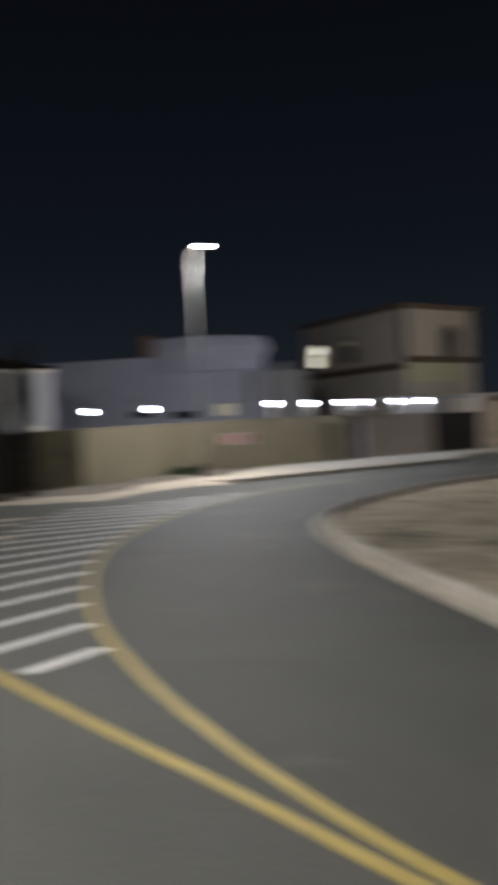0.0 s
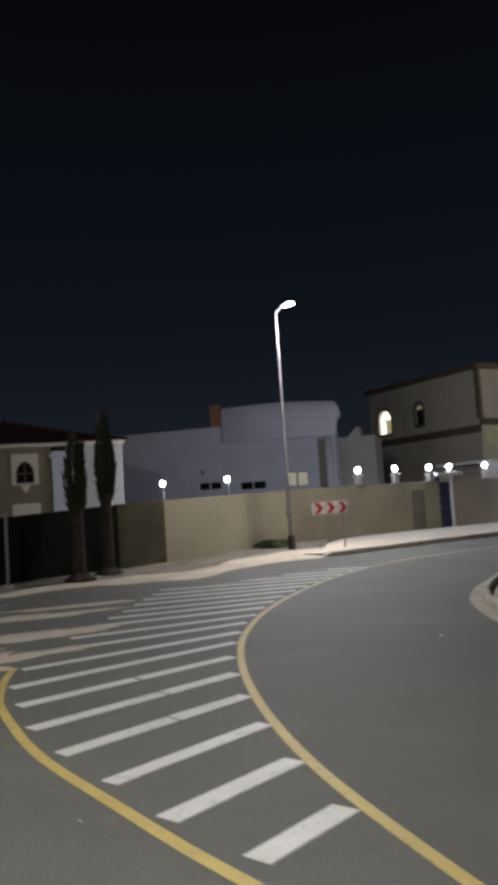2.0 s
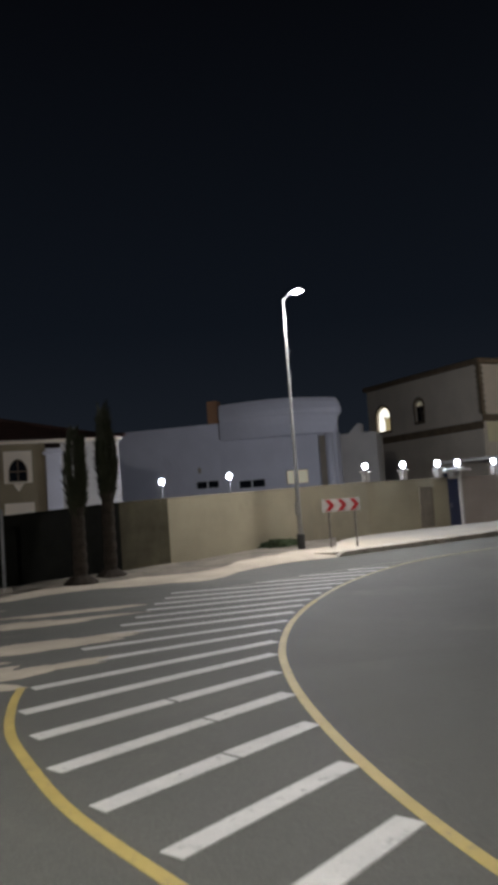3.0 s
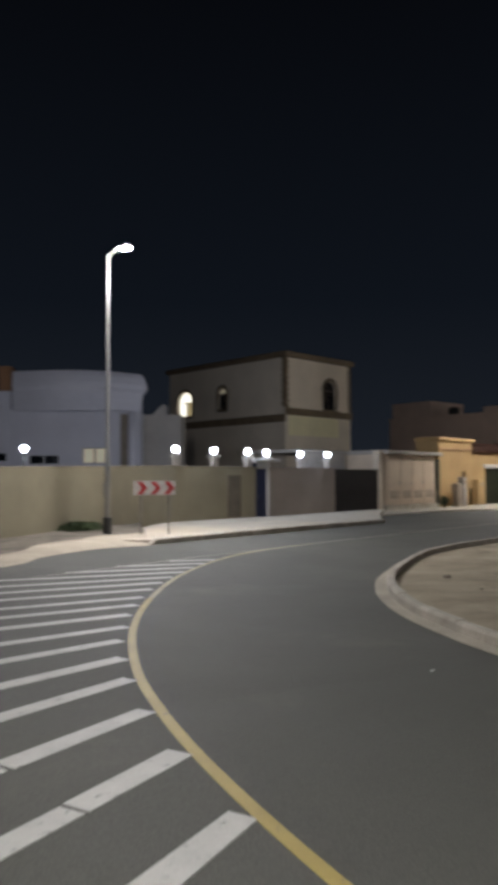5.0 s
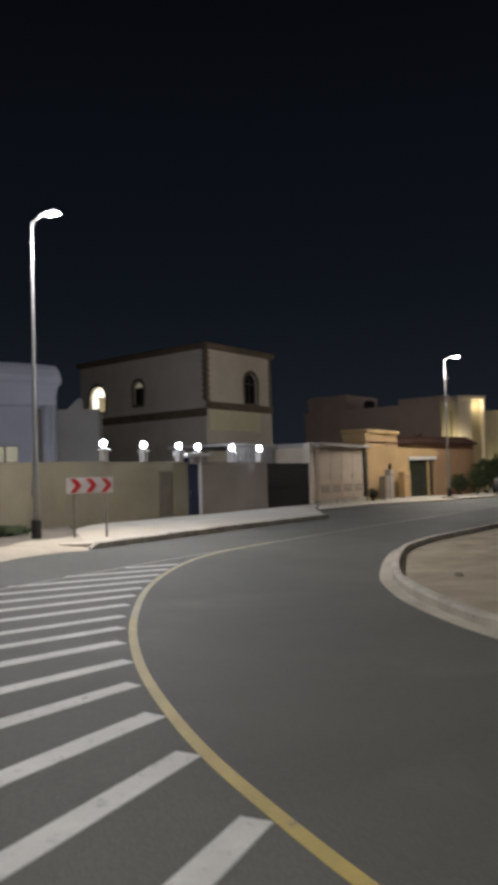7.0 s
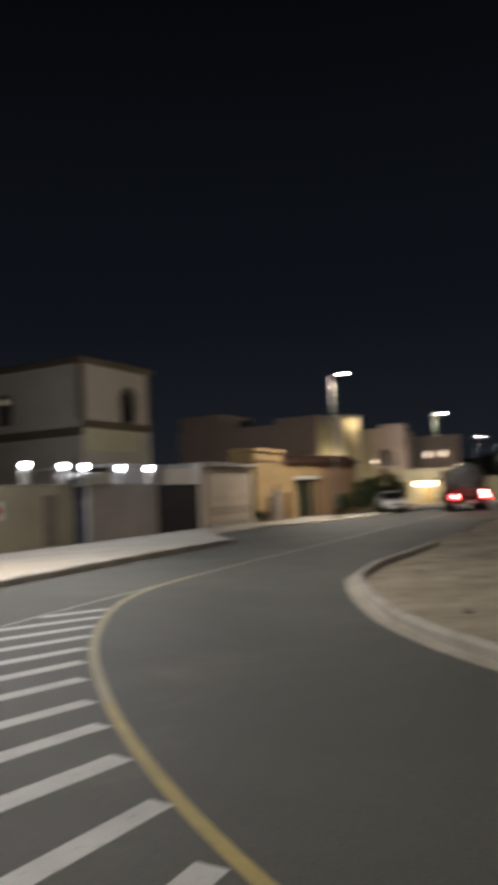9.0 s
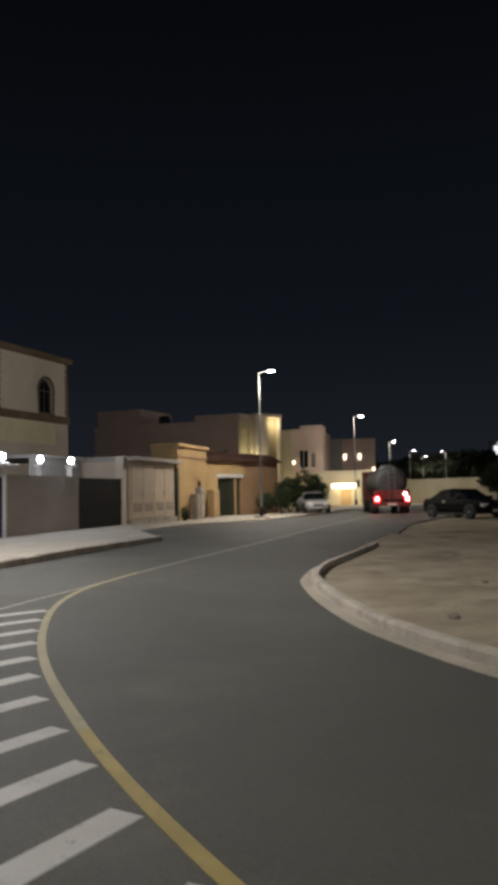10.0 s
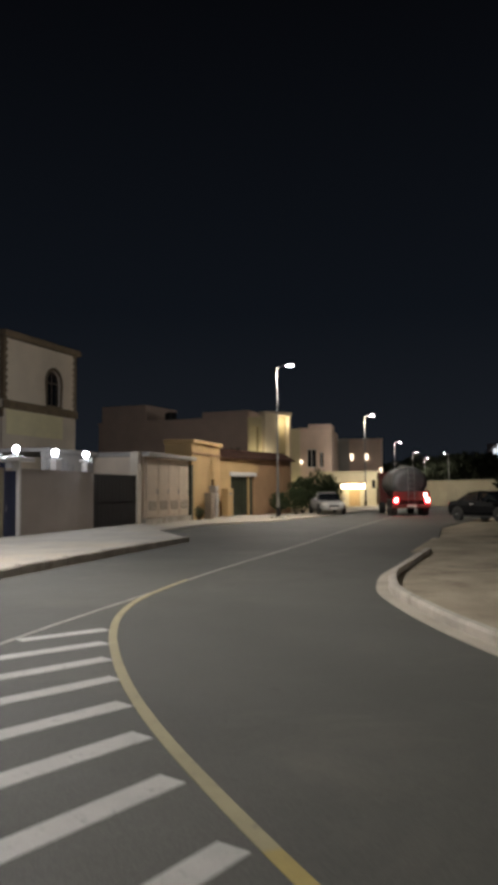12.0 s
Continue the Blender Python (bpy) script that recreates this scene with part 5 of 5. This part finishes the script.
def tied_palm(x, y, height, seed):
    """A transplanted date palm, its fronds bound upright into a ragged plume."""
    rng = random.Random(seed)
    t = thing("palm", pose(x, y, 0.02), "young palm with bound upright fronds before the wall", "palm", "palms by the wall")
    trunk_h = height * 0.52
    prof = []
    for k in range(15):
        s = k / 14
        prof.append((0.19 - 0.03 * s + (0.03 if k % 2 else 0.0), trunk_h * s))
    part("trunk", turned(prof, 12), BARK, t)
    part("root_ball", turned([(0.5, -0.02), (0.45, 0.08), (0.32, 0.18), (0.24, 0.24)], 14), BARK, t)
    for k in range(40):
        a = rng.uniform(0, 6.28)
        r0, r1 = 0.13, rng.uniform(0.04, 0.26)
        h1 = height * rng.uniform(0.82, 1.02)
        h0 = trunk_h * rng.uniform(0.75, 1.0)
        bend = rng.uniform(0.14, 0.34)
        pts = [Vector((r0 * math.cos(a), r0 * math.sin(a), h0)), Vector((bend * math.cos(a), bend * math.sin(a), (h0 + h1) / 2)), Vector((r1 * math.cos(a + 0.4), r1 * math.sin(a + 0.4), h1))]
        bm = tube(pts, [0.025, 0.016, 0.005], 4)
        for i in range(34):
            s = 0.1 + 0.9 * i / 33
            p = pts[0].lerp(pts[1], s * 2) if s < 0.5 else pts[1].lerp(pts[2], s * 2 - 1)
            d = Vector((math.cos(a + rng.uniform(-1.2, 1.2)), math.sin(a + rng.uniform(-1.2, 1.2)), 1.6)).normalized()
            w = d.orthogonal().normalized() * 0.026
            L = rng.uniform(0.2, 0.38) * (1.1 - 0.5 * s)
            va, vb, vc = bm.verts.new(p - w), bm.verts.new(p + w), bm.verts.new(p + d * L)
            bm.faces.new((va, vb, vc))
        part("frond", bm, FROND, t)
    return t


tied_palm(-6.85, 21.3, 4.15, 31)
tied_palm(-6.45, 22.9, 4.95, 32)

# ---------------------------------------------------------------- pale tubular frame before the left wall
t = thing("barrier_frame", along((-8.4, 19.9), (-7.2, 21.5), 0.05), "dull tubular steel barrier frame on the verge", "barrier")
part("post", tube([(-3.2, 0, 0.0), (-3.2, 0, 2.05)], 0.035), DULL_STEEL, t)
part("post", tube([(0, 0, 0.0), (0, 0, 2.1)], 0.045), DULL_STEEL, t)
part("rail", tube([(-3.2, 0, 2.06), (0.02, 0, 2.1)], 0.02), DULL_STEEL, t)
part("foot", boxed(-0.12, 0.12, -0.12, 0.12, 0.0, 0.12), CONCRETE, t)


# ---------------------------------------------------------------- vehicles
def wheel(parent, x, y, r, w):
    ty = part("wheel", ring_loft(bmesh.new(), [[(x + rr * math.cos(2 * math.pi * i / 20), y + yy, r + rr * math.sin(2 * math.pi * i / 20)) for i in range(20)] for rr, yy in ((r * 0.6, -w / 2), (r * 0.95, -w / 2), (r, -w / 4), (r, w / 4), (r * 0.95, w / 2), (r * 0.6, w / 2))]), RUBBER, parent)
    side = 1 if y > 0 else -1
    part("rim", ring_loft(bmesh.new(), [[(x + rr * math.cos(2 * math.pi * i / 16), y + side * yy, r + rr * math.sin(2 * math.pi * i / 16)) for i in range(16)] for rr, yy in ((r * 0.62, w * 0.2), (r * 0.62, w * 0.5), (r * 0.5, w * 0.42), (r * 0.15, w * 0.5))]), ALLOY, ty, "alloy rim")


def saloon(name, m, paint, label, lights):
    """A four-door saloon, x forward: lofted body, glasshouse, wheels, lamps and mirrors."""
    t = thing(name, m, label, "car")
    sec = []
    for x, half, z0, z1, sh in ((-2.25, 0.62, 0.42, 0.82, 0.75), (-2.15, 0.82, 0.3, 0.98, 0.86), (-1.4, 0.9, 0.24, 1.02, 0.88), (-0.6, 0.91, 0.22, 0.98, 0.9), (0.5, 0.91, 0.22, 0.96, 0.9), (1.2, 0.9, 0.22, 0.93, 0.86), (1.9, 0.84, 0.24, 0.82, 0.82), (2.25, 0.66, 0.3, 0.66, 0.72), (2.32, 0.5, 0.4, 0.58, 0.7)):
        sec.append([(x, -half * sh, z0), (x, -half, z0 + (z1 - z0) * 0.3), (x, -half, z0 + (z1 - z0) * 0.7), (x, -half * 0.84, z1), (x, half * 0.84, z1), (x, half, z0 + (z1 - z0) * 0.7), (x, half, z0 + (z1 - z0) * 0.3), (x, half * sh, z0)])
    body = part("body", ring_loft(bmesh.new(), sec), paint, t, smooth=False)
    roof = []
    for x, half, z in ((-1.75, 0.7, 1.0), (-1.0, 0.62, 1.38), (-0.2, 0.6, 1.46), (0.45, 0.62, 1.4), (1.35, 0.72, 0.94)):
        roof.append([(x, -half - 0.14 * (1.5 - z), 0.94), (x, -half, z - 0.05), (x, -half * 0.8, z), (x, half * 0.8, z), (x, half, z - 0.05), (x, half + 0.14 * (1.5 - z), 0.94)])
    part("cabin", ring_loft(bmesh.new(), roof), DARK_GLASS, t, "dark glazed cabin")
    part("roof_panel", ring_loft(bmesh.new(), [[(x, -h, z), (x, h, z), (x, h, z + 0.03), (x, -h, z + 0.03)] for x, h, z in ((-1.05, 0.56, 1.36), (-0.2, 0.57, 1.455), (0.45, 0.56, 1.4))]), paint, t)
    for s in (-1, 1):
        part("pillar", tube([(-0.1, s * 0.74, 0.98), (-0.15, s * 0.62, 1.42)], 0.035, 6), paint, t)
        part("sill", boxed(-1.0, 1.0, s * 0.9 - 0.03, s * 0.9 + 0.03, 0.2, 0.3), BLACK_PAINT, t)
        part("mirror", boxed(0.72, 0.92, s * 1.0 - 0.1, s * 1.0 + 0.1, 0.96, 1.1, bevel=0.03), paint, t)
        part("door_handle", boxed(-0.5, -0.3, s * 0.92 - 0.015, s * 0.92 + 0.015, 0.82, 0.86), ALLOY, t)
        part("headlight", boxed(2.06, 2.24, s * 0.6 - 0.2, s * 0.6 + 0.2, 0.6, 0.76, bevel=0.04), lights, t, "clear headlight")
        part("tail_light", boxed(-2.24, -2.12, s * 0.6 - 0.18, s * 0.6 + 0.18, 0.74, 0.9, bevel=0.03), SIGN_RED, t, "unlit red tail light")
        for x in (-1.38, 1.42):
            part("wheel_arch", ring_loft(bmesh.new(), [[(x + 0.4 * math.cos(math.pi * i / 12), s * (0.915 if k else 0.8), 0.33 + 0.4 * math.sin(math.pi * i / 12)) for i in range(13)] for k in (0, 1)], cap=True), BLACK_PAINT, t)
            wheel(t, x, s * 0.84, 0.33, 0.22)
    part("grille", boxed(2.24, 2.335, -0.34, 0.34, 0.44, 0.6, bevel=0.02), BLACK_PAINT, t)
    part("number_plate", boxed(2.33, 2.345, -0.26, 0.26, 0.36, 0.46), SIGN_WHITE, t, "blank pale number plate")
    return t


saloon("black_car", pose(31.2, 39.3, -0.03, 0, 0, -98) @ Matrix.Scale(1.08, 4), BLACK_CAR, "black saloon car parked on the sand, lights off", SIGN_WHITE)
saloon("white_car", pose(33.4, 55.1, 0.06, 0, 0, -118), WHITE_CAR, "grey-white hatchback parked at the kerb, lights off", SIGN_WHITE)

# tanker lorry seen from behind, brake lights on
t = thing("tanker_lorry", pose(37.1, 51.6, 0.0, 0, 0, 53), "tanker lorry with a dull steel tank, brake lights lit", "lorry")
part("chassis", boxed(-4.2, 3.4, -0.5, 0.5, 0.75, 1.0), BLACK_PAINT, t)
rings = []
for x, k in ((-4.25, 0.6), (-4.2, 0.8), (-4.05, 0.95), (-3.8, 1.0), (1.6, 1.0), (1.9, 0.9), (1.95, 0.6)):
    rings.append([(x, 1.12 * k * math.cos(2 * math.pi * i / 28), 2.12 + 0.98 * k * math.sin(2 * math.pi * i / 28)) for i in range(28)])
tank = part("tank", ring_loft(bmesh.new(), rings), TANK, t, "dull steel tank", smooth=True)
for x in (-3.6, -1.9, -0.2, 1.4):
    part("hoop", ring_loft(bmesh.new(), [[(x + dx, 1.15 * math.cos(2 * math.pi * i / 28), 2.12 + 1.01 * math.sin(2 * math.pi * i / 28)) for i in range(28)] for dx in (-0.04, 0.04)], cap=False), GALV, tank)
part("manhole", turned([(0.3, 3.05), (0.3, 3.25), (0.22, 3.3)], 14), GALV, tank, at=pose(-1.0, 0, 0))
part("walkway", boxed(-3.6, 1.4, -0.28, 0.28, 3.1, 3.14), GALV, tank)
# red of panel and bumper is tail-light glow, carried by the paint
part("rear_panel", boxed(-4.45, -4.2, -1.15, 1.15, 0.95, 1.55, bevel=0.03), RED_LIT_TRUCK, t, "rear panel coloured dark red for the tail-light glow")
part("bumper", boxed(-4.55, -4.4, -1.2, 1.2, 0.5, 0.75, bevel=0.03), RED_LIT_TRUCK, t)
for s in (-1, 1):
    part("tail_light", boxed(-4.58, -4.45, s * 0.98 - 0.13, s * 0.98 + 0.13, 0.82, 1.14, bevel=0.03), TAIL_RED, t, "lit red tail light")
    part("tail_core", boxed(-4.6, -4.575, s * 0.98 - 0.07, s * 0.98 + 0.07, 0.9, 1.08, bevel=0.02), TAIL_HOT, t, "bright bulb")
    part("mudguard", boxed(-3.9, -1.4, s * 1.0 - 0.2, s * 1.0 + 0.2, 1.0, 1.06), BLACK_PAINT, t)
    for x in (-3.3, -2.05, 2.5):
        wheel(t, x, s * 1.0, 0.5, 0.4)
part("reverse_light", boxed(-4.58, -4.45, -0.92, -0.78, 1.2, 1.38, bevel=0.03), TAIL_HOT, t, "bright white lamp")
part("number_plate", boxed(-4.57, -4.55, -0.3, 0.3, 0.56, 0.7), SIGN_WHITE, t, "blank pale number plate")
for s in (-0.2, 0.2):
    part("ladder_rail", tube([(-4.5, s, 0.8), (-4.42, s, 2.9), (-3.9, s, 3.2)], 0.025, 6), DULL_STEEL, t)
for k in range(6):
    part("ladder_rung", tube([(-4.48, -0.2, 1.1 + 0.32 * k), (-4.48, 0.2, 1.1 + 0.32 * k)], 0.018, 6), DULL_STEEL, t)
cab = part("cab", ring_loft(bmesh.new(), [[(x, -1.2, z0), (x, 1.2, z0), (x, 1.2, z1), (x, -1.2, z1)] for x, z0, z1 in ((2.1, 0.7, 2.75), (2.3, 0.7, 2.9), (3.6, 0.6, 2.9), (4.0, 0.6, 2.0), (4.1, 0.6, 1.2))]), RED_LIT_TRUCK, t)
part("side_window", boxed(2.6, 3.5, -1.215, 1.215, 1.75, 2.5), DARK_GLASS, cab)
for s in (-1, 1):
    part("mirror", boxed(3.6, 3.7, s * 1.45 - 0.12, s * 1.45 + 0.12, 1.8, 2.4, bevel=0.02), BLACK_PAINT, cab)
lamp_light("brake_glow", "POINT", pose(37.1, 51.6, 0.0, 0, 0, 53) @ pose(-4.95, 0.98, 0.98, 0, 90, 0), 8, (1.0, 0.03, 0.04), 0.25)
lamp_light("brake_glow", "POINT", pose(37.1, 51.6, 0.0, 0, 0, 53) @ pose(-4.95, -0.98, 0.98, 0, 90, 0), 8, (1.0, 0.03, 0.04), 0.25)


# ---------------------------------------------------------------- rubble and litter
def rubble(x, y, s, seed, z=0.03):
    rng = random.Random(seed)
    bm = bmesh.new()
    bmesh.ops.create_icosphere(bm, subdivisions=2, radius=s)
    for v in bm.verts:
        v.co *= 1 + 0.35 * noise.noise(v.co * (1.4 / s) + Vector((seed, 0, 0)))
        v.co.z = max(v.co.z * 0.7, -0.3 * s)
    ob = part("stone", bm, STONE, at=pose(x, y, z + 0.18 * s, 0, 0, rng.uniform(0, 360)))
    tagged(ob, "dusty lump of rubble on the bare sand", "stone", "rubble on the sand")


for i, (x, y, s) in enumerate(((5.2, 17.0, 0.08), (6.3, 17.15, 0.06), (5.9, 16.2, 0.05), (6.8, 15.9, 0.09), (7.4, 17.0, 0.07), (5.0, 15.2, 0.035), (8.6, 19.3, 0.06), (7.9, 15.2, 0.1), (8.4, 15.6, 0.07), (6.6, 19.6, 0.04), (-0.9, 27.6, 0.05))):
    rubble(x, y, s, 40 + i, 0.03 + fall(y) if x > 0 else 0.06)


def scrap(x, y, turn, w, seed):
    rng = random.Random(seed)
    bm = bmesh.new()
    n = 7
    c = bm.verts.new((0, 0, 0.018))
    ring = [bm.verts.new((w * (0.7 + 0.5 * rng.random()) * math.cos(6.283 * i / n), 0.35 * w * (0.7 + 0.5 * rng.random()) * math.sin(6.283 * i / n), 0.004 + 0.012 * rng.random())) for i in range(n)]
    for i in range(n):
        bm.faces.new((c, ring[i], ring[(i + 1) % n]))
    ob = part("litter", bm, DARK_SCRAP if seed == 3 else LITTER, at=pose(x, y, 0.002, 0, 0, turn))
    tagged(ob, "dark scrap of litter lying on the asphalt" if seed == 3 else "scrap of pale litter lying on the asphalt", "litter", "scraps of litter")


scrap(1.2, 17.5, 0, 0.07, 3)
scrap(-1.2, 3.9, 20, 0.015, 4)
scrap(1.84, 9.89, 15, 0.035, 6)
